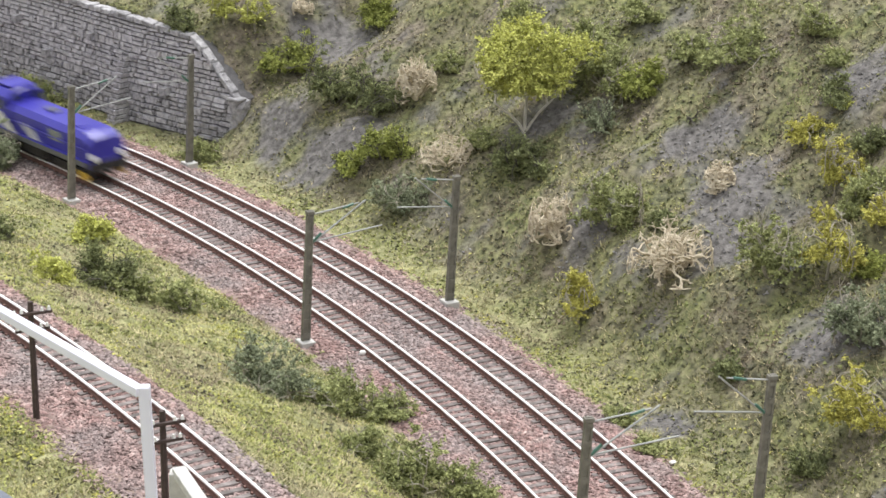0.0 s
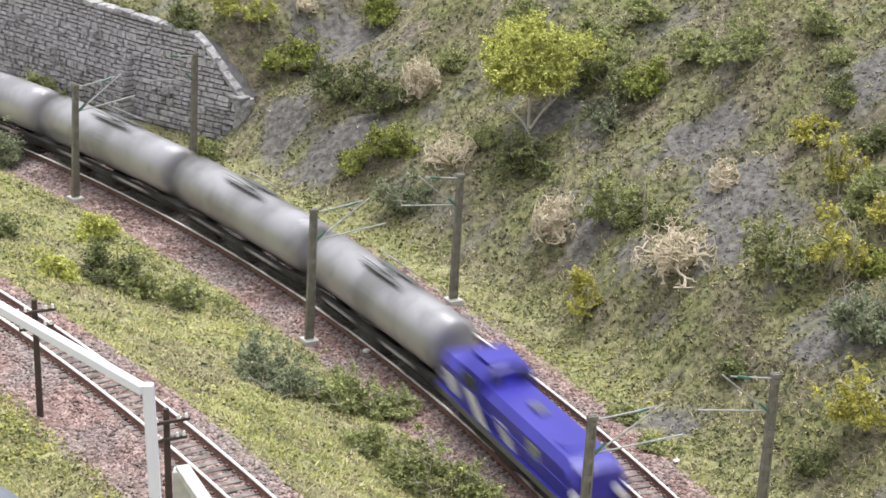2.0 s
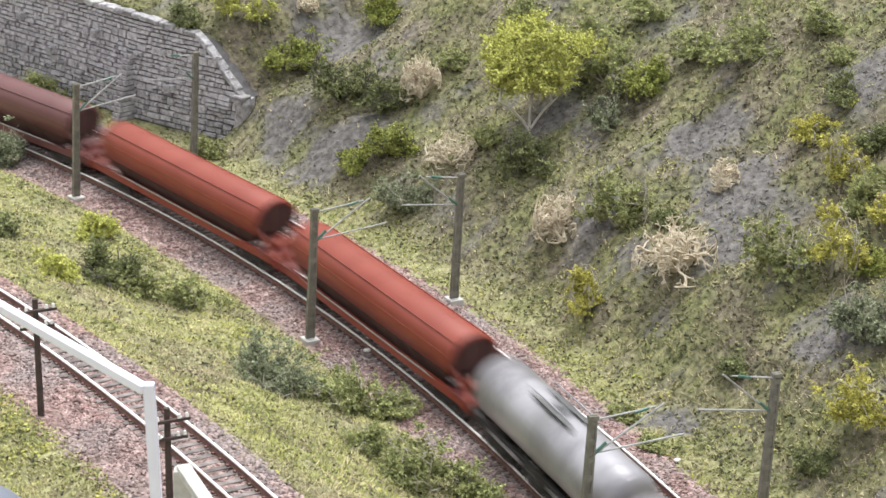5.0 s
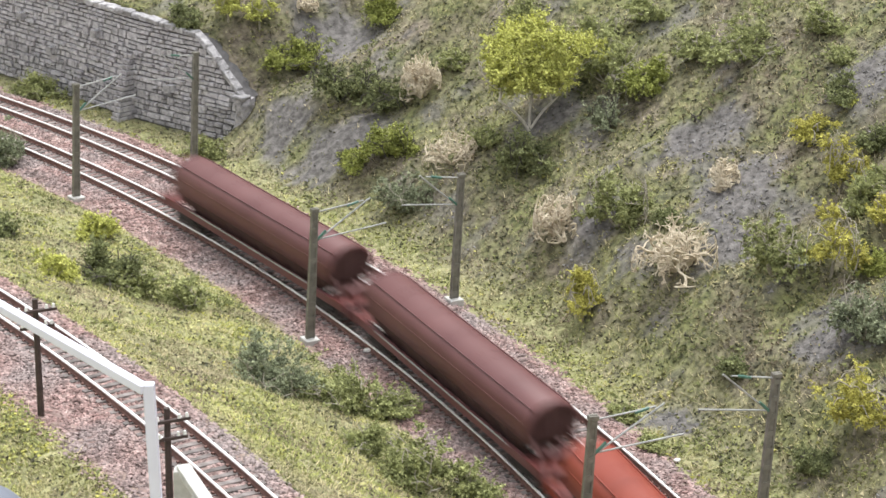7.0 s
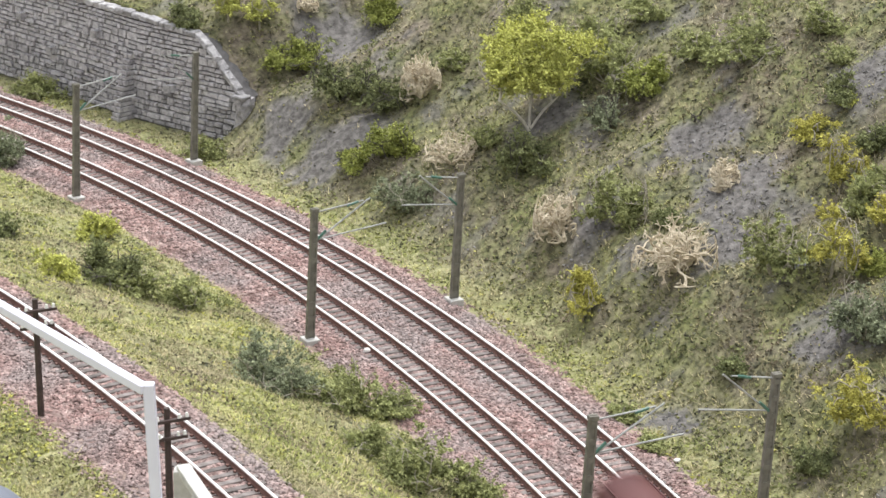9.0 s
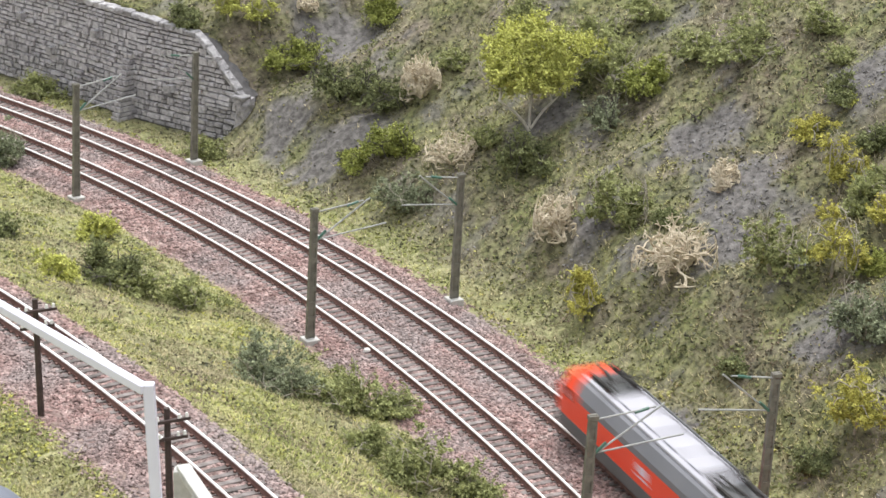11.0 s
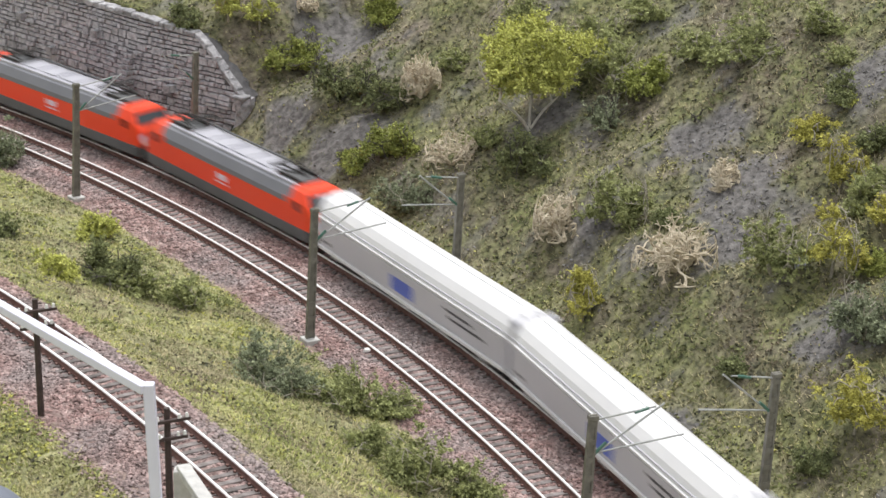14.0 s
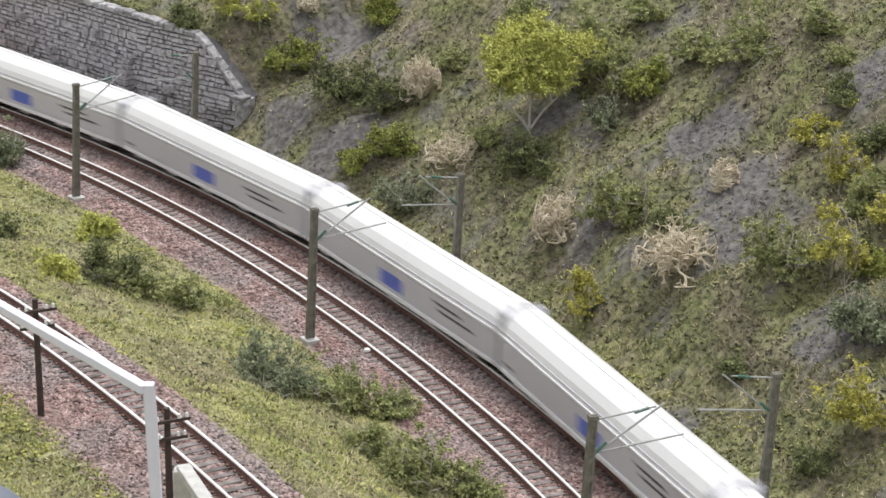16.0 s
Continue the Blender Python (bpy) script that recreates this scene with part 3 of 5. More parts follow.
# ---- catenary masts ----
def build_mast(x, y, z0, turn, arm_len, lean, label, h=46.5):
    """Lattice mast with a bracket of tubes reaching over the track; turn: the way of the arm in degrees."""
    t = thing("catenary_mast", label, "catenary mast", "masts along the double track", at=P(x, y, z0, 0, lean, 0))
    bm = bmesh.new()
    box(bm, -2.7, 2.7, -2.6, 2.6, -5, 0.7, 0.25)
    part("mast_foot", bm, M["concrete"], t, "pale concrete foot").matrix_basis = P(0, 0, 0, 0, 0, turn)
    bm = bmesh.new()
    w0, w1 = 1.25, 0.85
    for sy in (-1, 1):
        bm = bmesh.new()
        rings = []
        for zz, w in ((0, w0), (h, w1)):
            yy = sy * w
            rings.append([(-0.65, yy - 0.3, zz), (0.65, yy - 0.3, zz), (0.65, yy + 0.3, zz), (-0.65, yy + 0.3, zz)])
        loft(bm, rings)
        part("channel", bm, M["mast"], t).matrix_basis = P(0, 0, 0, 0, 0, turn)
    for k in range(9):
        zz = 2.5 + k * 5.2
        w = w0 + (w1 - w0) * zz / h
        part("batten", box(box(bmesh.new(), -0.32, 0.32, -w, w, zz - 2.6, zz + 2.6), -0.6, 0.6, -w, w, zz - 0.8, zz + 0.8), M["mast"], t).matrix_basis = P(0, 0, 0, 0, 0, turn)
    part("mast_cap", box(bmesh.new(), -0.95, 0.95, -w1 - 0.5, w1 + 0.5, h - 1.3, h, 0.1), M["mast"], t).matrix_basis = P(0, 0, 0, 0, 0, turn)
    arm = part("bracket", rod(rod(rod(bmesh.new(), (0, 0, h - 1.5), (0, arm_len, h + 0.5), 0.26), (0, 1, h - 11.5), (0, arm_len + 2.5, h + 1.2), 0.3),
                              (0, 1.6, h - 11), (0, arm_len + 9, h - 8.5), 0.26), M["arm"], t, "pale metal bracket tubes")
    arm.matrix_basis = P(0, 0, 0, 0, 0, turn)
    for a, b in (((0, arm_len - 6, h - 0.6), (0, arm_len - 2, h + 0.3)), ((0, 1.2, h - 11.2), (0, 4.4, h - 8.3))):
        part("insulator", rod(bmesh.new(), a, b, 0.46, 0.46, 8), M["insulator"], arm, "green ribbed insulator")
    return t


# foot, heading of the track there, side on which it stands (1: inner side, arm outwards)
for x, y, s, o, sg in ((-144, 843, 207, 18.0, 1), (-103, 891, 197, 14.0, -1), (-44, 701, 388, 18.0, 1), (4, 739, 380, 14.0, -1), (37.7, 540.6, 560, 18.0, 1), (89.4, 569.9, 570, 14.0, -1)):
    a = on_track("a", s)[2]
    build_mast(x, y, -2.2, math.degrees(a) + (0 if sg > 0 else 180), o, 2.4,
               "grey-green lattice mast with pale bracket arm beside the " + ("bank track" if sg > 0 else "hillside track"))


# ---- telegraph poles ----
def build_pole(x, y, h, turn):
    t = thing("telegraph_pole", "dark wooden telegraph pole with two crossarms and white insulators", "telegraph pole", "poles by the upper track",
              at=P(x, y, float(height(x, y)), 0, 0, 0))
    part("pole", rod(bmesh.new(), (0, 0, -2), (0, 0, h), 0.95, 0.75, 8), M["pole"], t)
    for k, zz in enumerate((h - 3.0, h - 7.5)):
        L = 5.4 if k == 0 else 4.6
        arm = part("crossarm", box(bmesh.new(), -L, L, -1.5, -0.6, zz - 0.4, zz + 0.4, 0.1), M["pole"], t)
        arm.matrix_basis = P(0, 0, 0, 0, 0, turn)
        for o in (-0.85, -0.5, 0.5, 0.85):
            bm = rod(bmesh.new(), (o * L, -1, zz + 0.4), (o * L, -1, zz + 1.4), 0.5, 0.34, 8)
            part("insulator", bm, M["porcelain"], arm, "white porcelain insulator")


build_pole(-105.9, 549.5, 33.5, 25)
build_pole(-64.5, 488.5, 31, 25)


# ---- white portal and low parapet in the foreground ----
def along(a, c, w, h):
    """A square bar from a to c."""
    bm = bmesh.new()
    d = Vector(c) - Vector(a)
    box(bm, -w, w, -h, h, 0, d.length, 0.25)
    bmesh.ops.transform(bm, matrix=Matrix.Translation(a) @ d.to_track_quat("Z", "Y").to_matrix().to_4x4(), verts=bm.verts)
    return bm


def build_frame():
    t = thing("portal_frame", "plain white square-section portal frame in front of the upper track", "portal frame")
    part("beam", along((-178, 574, 95.6), (-62.5, 439.5, 94.8), 1.1, 1.05), M["white"], t)
    part("post", along((-61.8, 440.5, 95.8), (-60.0, 440.5, float(height(-61, 440)) - 3), 1.2, 1.2), M["white"], t)
    part("post", along((-178, 574, 96.6), (-178, 574, float(height(-178, 574)) - 3), 1.15, 1.15), M["white"], t)
    p = thing("parapet", "low pale grey parapet slab beside the portal frame", "parapet")
    part("slab", along((-58.8, 470, 61.8), (-40, 424, 61.8), 1.6, 1.1), M["concrete"], p)
    part("slab_end", box(bmesh.new(), -60.8, -56.6, 467.5, 471.0, 30, 62, 0.3), M["concrete"], p)
    v = bmesh.new()
    bmesh.ops.create_uvsphere(v, u_segments=24, v_segments=14, radius=1)
    for q in v.verts:
        q.co = Vector((-110 + q.co.x * 17, 478 + q.co.y * 14, 36 + max(q.co.z, -0.2) * 17))
    c = thing("rounded_cover", "dark blue-grey rounded plastic cover at the layout edge", "cover")
    part("shell", v, M["blue_grey"], c, smooth_shade=True)


build_frame()


def build_pebble(x, y, z, r):
    bm = bmesh.new()
    bmesh.ops.create_icosphere(bm, subdivisions=2, radius=r)
    for v in bm.verts:
        v.co = Vector((v.co.x * 1.2, v.co.y, v.co.z * 0.7)) * (1 + 0.12 * math.sin(v.co.x * 9 + v.co.y * 7))
    ob = tagged(new("white_pebble", mesh_of("white_pebble", bm, M["porcelain"])), "single white pebble lying on the ballast", "pebble")
    ob.matrix_basis = P(x, y, z)


build_pebble(*PEBBLES[0], 1.15)
build_pebble(*PEBBLES[1], 0.9)


# ---- rolling stock: x along the track, origin on the rail top ----
def add_bogie(parent, x, base, frame_mat, r=2.9):
    b = part("bogie", box(box(bmesh.new(), x - base / 2 - 3.2, x + base / 2 + 3.2, 5.6, 7.0, 2.2, 4.9, 0.4),
                          x - base / 2 - 3.2, x + base / 2 + 3.2, -7.0, -5.6, 2.2, 4.9, 0.4), frame_mat, parent, "dark bogie frame")
    part("bolster", box(bmesh.new(), x - 2, x + 2, -6, 6, 3, 6.2), frame_mat, b)
    for dx in (-base / 2, base / 2):
        bm = rod(bmesh.new(), (x + dx, -7, r), (x + dx, 7, r), 0.7)
        for y in (-4.9, 4.9):
            disc(bm, (x + dx, y, r), (0, 1, 0), r, 1.2, 18)
            disc(bm, (x + dx, y * 0.92, r), (0, 1, 0), r + 0.45, 0.35, 18)
        part("wheelset", bm, M["wheel"], b, "worn steel wheelset")
        for y in (-7.2, 7.2):
            part("axlebox", box(bmesh.new(), x + dx - 1, x + dx + 1, y - 0.5, y + 0.5, 2, 4, 0.2), frame_mat, b)


def add_buffers(parent, half, z=6.6):
    for e in (-1, 1):
        for y in (-5.5, 5.5):
            bm = rod(bmesh.new(), (e * (half - 4), y, z), (e * (half - 0.6), y, z), 0.75, 0.75, 8)
            disc(bm, (e * (half - 0.4), y, z), (1, 0, 0), 1.5, 0.5, 14)
            part("buffer", bm, M["black"], parent)
        bm = bmesh.new()
        box(bm, min(e * (half - 4), e * (half + 0.8)), max(e * (half - 4), e * (half + 0.8)), -1, 1, 4.2, 5.6, 0.2)
        part("coupler", bm, M["black"], parent, "black coupler hook")


def build_tank_wagon():
    t = thing("tank_wagon", "grey cylindrical tank wagon on black underframe", "tank wagon", "tank wagons of the freight train")
    L, r, zc = 88.0, 9.4, 17.0
    bm = bmesh.new()
    rings = []
    prof = [(-L / 2, 0.15), (-L / 2 + 0.2, 0.5), (-L / 2 + 0.7, 0.8), (-L / 2 + 1.5, 0.94), (-L / 2 + 2.8, 1.0), (-20, 1.0), (0, 1.0), (20, 1.0),
            (L / 2 - 2.8, 1.0), (L / 2 - 1.5, 0.94), (L / 2 - 0.7, 0.8), (L / 2 - 0.2, 0.5), (L / 2, 0.15)]
    for x, k in prof:
        rings.append([(x, r * k * math.cos(a), zc + r * k * math.sin(a)) for a in np.linspace(0, 2 * math.pi, 32, endpoint=False)])
    loft(bm, rings)
    tank = part("tank", bm, M["tank"], t, "weathered grey tank barrel", True)
    part("belt", loft(bmesh.new(), [[(d, (r + 0.1) * math.cos(a), zc + (r + 0.1) * math.sin(a)) for a in np.linspace(0, 2 * math.pi, 32, endpoint=False)] for d in (-3.2, 3.2)]), M["sill_mid"], tank, "darker grey middle belt")
    for x in (-L / 2 + 6, 0.0, L / 2 - 6):
        bm = bmesh.new()
        loft(bm, [[(x + d, (r + 0.22) * math.cos(a), zc + (r + 0.22) * math.sin(a)) for a in np.linspace(0, 2 * math.pi, 32, endpoint=False)] for d in (-0.5, 0.5)])
        part("band", bm, M["tank"], tank, smooth_shade=False)
    part("manhole", rod(bmesh.new(), (0, 0, zc + r - 0.6), (0, 0, zc + r + 1.5), 2.8, 2.6, 18), M["sill_grey"], t, "dark round manhole lid")
    bm = bmesh.new()
    for y in (-2.9, 2.9):
        box(bm, -12, 12, y - 0.8, y + 0.8, zc + r + 0.15, zc + r + 0.6)
        for x in (-12, -4, 4, 12):
            rod(bm, (x, y, zc + r - 1.2), (x, y, zc + r + 0.2), 0.25)
    part("walkway", bm, M["sill_grey"], t, "dark grated walkway")
    bm = bmesh.new()
    for y in (-3.9, 3.9):
        rod(bm, (-12, y, zc + r + 2.8), (12, y, zc + r + 2.8), 0.25)
        for x in (-12, 0, 12):
            rod(bm, (x, y, zc + r - 1.8), (x, y, zc + r + 2.8), 0.22)
    part("handrail", bm, M["tank"], t)
    bm = bmesh.new()
    for x in (-2.0, 2.0):
        rod(bm, (x, -r - 0.6, 6), (x, -3.6, zc + r + 0.5), 0.25)
    for k in range(8):
        f = k / 8
        rod(bm, (-2, -r - 0.6 + f * (r - 3), 6 + f * 20), (2, -r - 0.6 + f * (r - 3), 6 + f * 20), 0.2)
    part("ladder", bm, M["sill_grey"], t, "thin side ladder")
    bm = bmesh.new()
    for y in (-6.6, 6.6):
        box(bm, -45, 45, y - 0.7, y + 0.7, 5.6, 8.2, 0.2)
    for x in (-45, 45):
        box(bm, x - 0.8, x + 0.8, -8.5, 8.5, 5.2, 8.4, 0.2)
    box(bm, -45, 45, -1.2, 1.2, 6, 7.4)
    part("underframe", bm, M["black"], t, "black steel underframe")
    for x in (-28, 28):
        part("saddle", box(bmesh.new(), x - 2.2, x + 2.2, -7.2, 7.2, 7.4, 12.5, 0.4), M["black"], t)
    for y in (-8.6, 8.6):
        part("sill_rail", box(bmesh.new(), -30, -10, y - 0.3, y + 0.3, 7.6, 8.4), M["tank"], t, "pale grey lower rail")
        part("sill_rail", box(bmesh.new(), 12, 32, y - 0.3, y + 0.3, 7.6, 8.4), M["tank"], t, "pale grey lower rail")
    part("valve_box", box(bmesh.new(), -7, 7, -7.5, 7.5, 2.6, 5.6, 0.5), M["black"], t)
    for x in (-30, 30):
        add_bogie(t, x, 11.2, M["black"])
    add_buffers(t, 48.5)
    return t


def section(w, z0, z1, zr, n=10):
    """Cross-section with a rounded roof: half width w, floor z0, eaves z1, crown zr."""
    pts = [(-w, z0), (-w, z1)]
    for k in range(1, n):
        a = math.pi - math.pi * k / n
        pts.append((w * math.cos(a), z1 + (zr - z1) * math.sin(a) ** 0.8))
    pts += [(w, z1), (w, z0)]
    return pts


def build_hopper(mat, label):
    t = thing("hopper_wagon", label, "hopper wagon", "roofed hopper wagons of the freight train")
    H = 57.0
    bm = bmesh.new()
    rings = []
    for x in (-H, -H + 0.5, -20, 20, H - 0.5, H):
        k = 0.975 if abs(x) == H else 1.0
        ring = [(x, -8.0 * k, 13.0), (x, -8.4 * k, 17.0)]
        for a in np.linspace(math.pi * 0.94, math.pi * 0.06, 15):
            ring.append((x, 8.4 * math.cos(a) * k, 17.0 + 8.0 * k * math.sin(a) ** 0.85))
        ring += [(x, 8.4 * k, 17.0), (x, 8.0 * k, 13.0)]
        rings.append(ring)
    loft(bm, rings)
    # end faces get the darker paint in place of their shadow
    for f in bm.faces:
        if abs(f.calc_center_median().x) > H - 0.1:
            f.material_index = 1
    body = part("body", bm, [mat, M["shaded_oxide"]], t, "rounded roofed hopper body with shade painted on flat ends")
    for f in body.data.polygons:
        f.use_smooth = abs(f.normal.x) < 0.5
    for e in (-1, 1):
        rings = []
        for d in (0.0, 0.9):
            arc = [(8.5 * math.cos(a), 16.9 + 8.3 * math.sin(a) ** 0.85) for a in np.linspace(math.pi * 0.97, math.pi * 0.03, 15)]
            inner = [(y * 0.9, 16.9 + (z - 16.9) * 0.88) for y, z in arc[::-1]]
            rings.append([(e * (H - 0.2 + d), y, z) for y, z in arc + inner])
        part("roof_rim", loft(bmesh.new(), rings), mat, body, "raised rim round the roof end")
        part("end_post", box(box(bmesh.new(), min(e * H, e * (H + 0.8)), max(e * H, e * (H + 0.8)), -4.4, -3.6, 8, 23), min(e * H, e * (H + 0.8)), max(e * H, e * (H + 0.8)), 3.6, 4.4, 8, 23), M["shaded_oxide"], body)
    for y, z in ((-6.1, 23.1), (6.1, 23.1)):
        part("roof_rail", rod(bmesh.new(), (-H + 1, y, z), (H - 1, y, z), 0.22), mat, body)
    for x in (-38, -19, 0, 19, 38):
        part("roof_hatch_joint", loft(bmesh.new(), [[(x + d, 8.5 * math.cos(a), 17.0 + 8.12 * math.sin(a) ** 0.85) for a in np.linspace(math.pi * 0.94, math.pi * 0.06, 15)]
                                                    + [(x + d, 7.6 * math.cos(a), 16.6 + 7.4 * math.sin(a) ** 0.85) for a in np.linspace(math.pi * 0.06, math.pi * 0.94, 15)] for d in (-0.25, 0.25)]), mat, body)
    for y in (-1, 1):
        part("roof_seam", box(bmesh.new(), -H + 3, H - 3, y * 8.15 - 0.25, y * 8.15 + 0.25, 18.4, 18.9), mat, body)
    # hopper bottom and ribs carry the underside's shade in their paint
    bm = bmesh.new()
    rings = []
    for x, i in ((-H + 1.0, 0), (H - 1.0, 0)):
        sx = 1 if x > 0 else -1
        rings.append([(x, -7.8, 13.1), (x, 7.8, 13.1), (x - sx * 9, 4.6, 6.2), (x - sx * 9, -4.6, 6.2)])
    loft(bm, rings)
    part("lower_hopper", bm, M["shaded_oxide"], t, "sloping hopper bottom with its shade painted dark brown")
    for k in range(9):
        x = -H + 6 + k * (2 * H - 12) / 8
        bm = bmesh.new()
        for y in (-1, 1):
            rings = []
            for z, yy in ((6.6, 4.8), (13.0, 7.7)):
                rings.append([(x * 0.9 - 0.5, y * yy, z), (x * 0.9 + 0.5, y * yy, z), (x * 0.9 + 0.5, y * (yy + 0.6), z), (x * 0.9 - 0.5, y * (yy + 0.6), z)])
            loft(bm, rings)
        part("side_rib", bm, M["shaded_oxide"], t)
    bm = bmesh.new()
    for y in (-7.2, 7.2):
        box(bm, -67, 67, y - 0.8, y + 0.8, 5.4, 8.0, 0.2)
    for x in (-67, 67):
        box(bm, x - 1.0, x + 1.0, -8.8, 8.8, 5.0, 8.4, 0.2)
    part("underframe", bm, mat, t, "oxide red sole bars")
    for e in (-1, 1):
        part("end_platform", box(bmesh.new(), min(e * 57, e * 66), max(e * 57, e * 66), -8.2, 8.2, 7.6, 8.4), M["brown_red"], t)
        bm = bmesh.new()
        for y in (-6.5, 6.5):
            rod(bm, (e * 57.0, y, 15), (e * 65.0, y, 8.2), 0.5)
        rod(bm, (e * 66, -8, 8.4), (e * 66, -8, 14.5), 0.35)
        rod(bm, (e * 66, 8, 8.4), (e * 66, 8, 14.5), 0.35)
        rod(bm, (e * 66, -8, 14.5), (e * 66, 8, 14.5), 0.35)
        part("end_brace", bm, mat, t)
        part("brake_tank", rod(bmesh.new(), (e * 61, -4, 10), (e * 61, 4, 10), 1.7, 1.7, 12), mat, t)
    bm = bmesh.new()
    for y in (-8.9, 8.9):
        box(bm, -H + 12, H - 12, y - 0.2, y + 0.2, 8.8, 9.15)
    part("side_rail", bm, M["arm"], t, "thin worn unloading rail")
    for x in (-51, 51):
        add_bogie(t, x, 11.2, M["black"])
    add_buffers(t, 69.5)
    return t


def build_blue_loco():
    t = thing("diesel_locomotive", "dark blue diesel shunting locomotive with cream flashes", "locomotive")
    bm = box(bmesh.new(), -45, 45, -9.4, 9.4, 7.0, 9.6, 0.3)
    part("running_board", bm, M["blue"], t)
    # long hood in front of the cab, short hood behind
    def hood(x0, x1, w, z1, slope):
        rings = []
        for x, dz in ((x0, 0), (x0 + 1, 0), (x1 - 4, 0), (x1, -slope)):
            z = z1 + dz
            rings.append([(x, -w, 9.5), (x, -w, z - 2.6), (x, -w + 2.0, z - 0.3), (x, 0, z), (x, w - 2.0, z - 0.3), (x, w, z - 2.6), (x, w, 9.5)])
        return loft(bmesh.new(), rings)
    long_hood = part("long_hood", hood(-14, 44, 8.3, 20.6, 2.2), M["blue"], t, "long dark blue bonnet")
    part("short_hood", hood(-44, -26, 8.3, 20.2, 0.4), M["blue"], t, "short dark blue bonnet")
    rings = []
    for x, i in ((-30, 0.9), (-28.5, 0.2), (-15.5, 0.2), (-14, 0.9)):
        rings.append([(x, -9.3, 9.5), (x, -9.3, 17), (x, -8.7 + i, 23.0 - i), (x, -6.2 + i, 25.6 - i), (x, 0, 26.4 - i), (x, 6.2 - i, 25.6 - i), (x, 8.7 - i, 23.0 - i), (x, 9.3, 17), (x, 9.3, 9.5)])
    cab = part("cab", loft(bmesh.new(), rings), M["blue"], t, "dark blue cab")
    part("cab_roof", box(bmesh.new(), -29, -15, -5.5, 5.5, 26.2, 26.7, 0.2), M["blue"], cab)
    for y in (-1, 1):
        part("cab_window", box(bmesh.new(), -27.0, -17.2, min(y * 9.0, y * 9.42), max(y * 9.0, y * 9.42), 17.6, 21.6, 0.1), M["glass"], cab, "dark cab window").matrix_basis = P(0, 0, 0, 0, 0, 0)
    for x in (-30.3, -13.7):
        for y in (-5.8, 3.4):
            part("cab_window", box(bmesh.new(), x - 0.25, x + 0.25, y, y + 3.4, 20.8, 23.6, 0.1), M["glass"], cab, "dark cab window")
    # cream slanting flashes along each side
    for y in (-1, 1):
        for x0, x1, z0, z1, nm in ((-25, -8, 9.8, 16.6, "flash"), (-4, 8, 9.8, 14.8, "flash"), (-42, -30, 10.4, 15.4, "flash")):
            yy = 8.55 if x0 > -14 or x0 < -30 else 9.55
            bm = bmesh.new()
            rings = []
            for d in (0.0, 0.3):
                rings.append([(x0, y * (yy + d - 0.15), z1), (x0 + 6, y * (yy + d - 0.15), z1), (x1, y * (yy + d - 0.15), z0), (x1 - 6, y * (yy + d - 0.15), z0)])
            loft(bm, rings)
            part(nm, bm, M["cream"], t, "cream diagonal flash")
        part("emblem", box(bmesh.new(), 18, 23, min(y * 8.3, y * 8.5), max(y * 8.3, y * 8.5), 13, 17, 0), M["leaf_green"], long_hood, "green and yellow emblem plate")
        part("sill_band", box(bmesh.new(), -44, 44, min(y * 9.42, y * 9.6), max(y * 9.42, y * 9.6), 7.3, 9.2, 0), M["sill_grey"], t, "grey sill band")
        bm = bmesh.new()
        for k in range(5):
            box(bm, 4 + k * 7.4, 9.5 + k * 7.4, min(y * 8.25, y * 8.45), max(y * 8.25, y * 8.45), 10.5, 12.6)
        part("louvre", bm, M["blue"], long_hood)
        bm = bmesh.new()
        rod(bm, (-12, y * 9.2, 14.5), (43, y * 9.2, 14.5), 0.22)
        for x in (-12, 2, 16, 30, 43):
            rod(bm, (x, y * 9.2, 9.5), (x, y * 9.2, 14.5), 0.2)
        part("handrail", bm, M["blue"], t, "thin dark blue handrail")
    part("exhaust", box(bmesh.new(), 4, 9, -2, 2, 20.2, 21.6, 0.4), M["sill_grey"], long_hood)
    part("fan_grille", rod(bmesh.new(), (31, 0, 20.0), (31, 0, 20.9), 5, 5, 20), M["blue"], long_hood)
    bm = box(bmesh.new(), -45.5, -43.8, -9, 9, 4.5, 9.4, 0.3)
    part("buffer_beam", bm, M["black"], t)
    bm = box(bmesh.new(), 43.8, 45.5, -9, 9, 4.5, 9.4, 0.3)
    part("buffer_beam", bm, M["black"], t)
    for y in (-6.6, 6.6):
        for x in (45.2, -45.2):
            part("headlight", disc(bmesh.new(), (x, y, 11.0), (1, 0, 0), 1.35, 1.6, 14), M["lamp_white"], t, "round white headlight")
    part("step", box(bmesh.new(), 38, 44, -9.2, -8.2, 1.6, 4.6, 0.2), M["yellow"], t, "yellow warning steps")
    part("step", box(bmesh.new(), 38, 44, 8.2, 9.2, 1.6, 4.6, 0.2), M["yellow"], t, "yellow warning steps")
    part("fuel_tank", box(bmesh.new(), -11, 11, -7.8, 7.8, 2.2, 7.2, 0.8), M["black"], t)
    for x in (-26, 26):
        add_bogie(t, x, 15, M["black"], 3.1)
    add_buffers(t, 47.5)
    return t


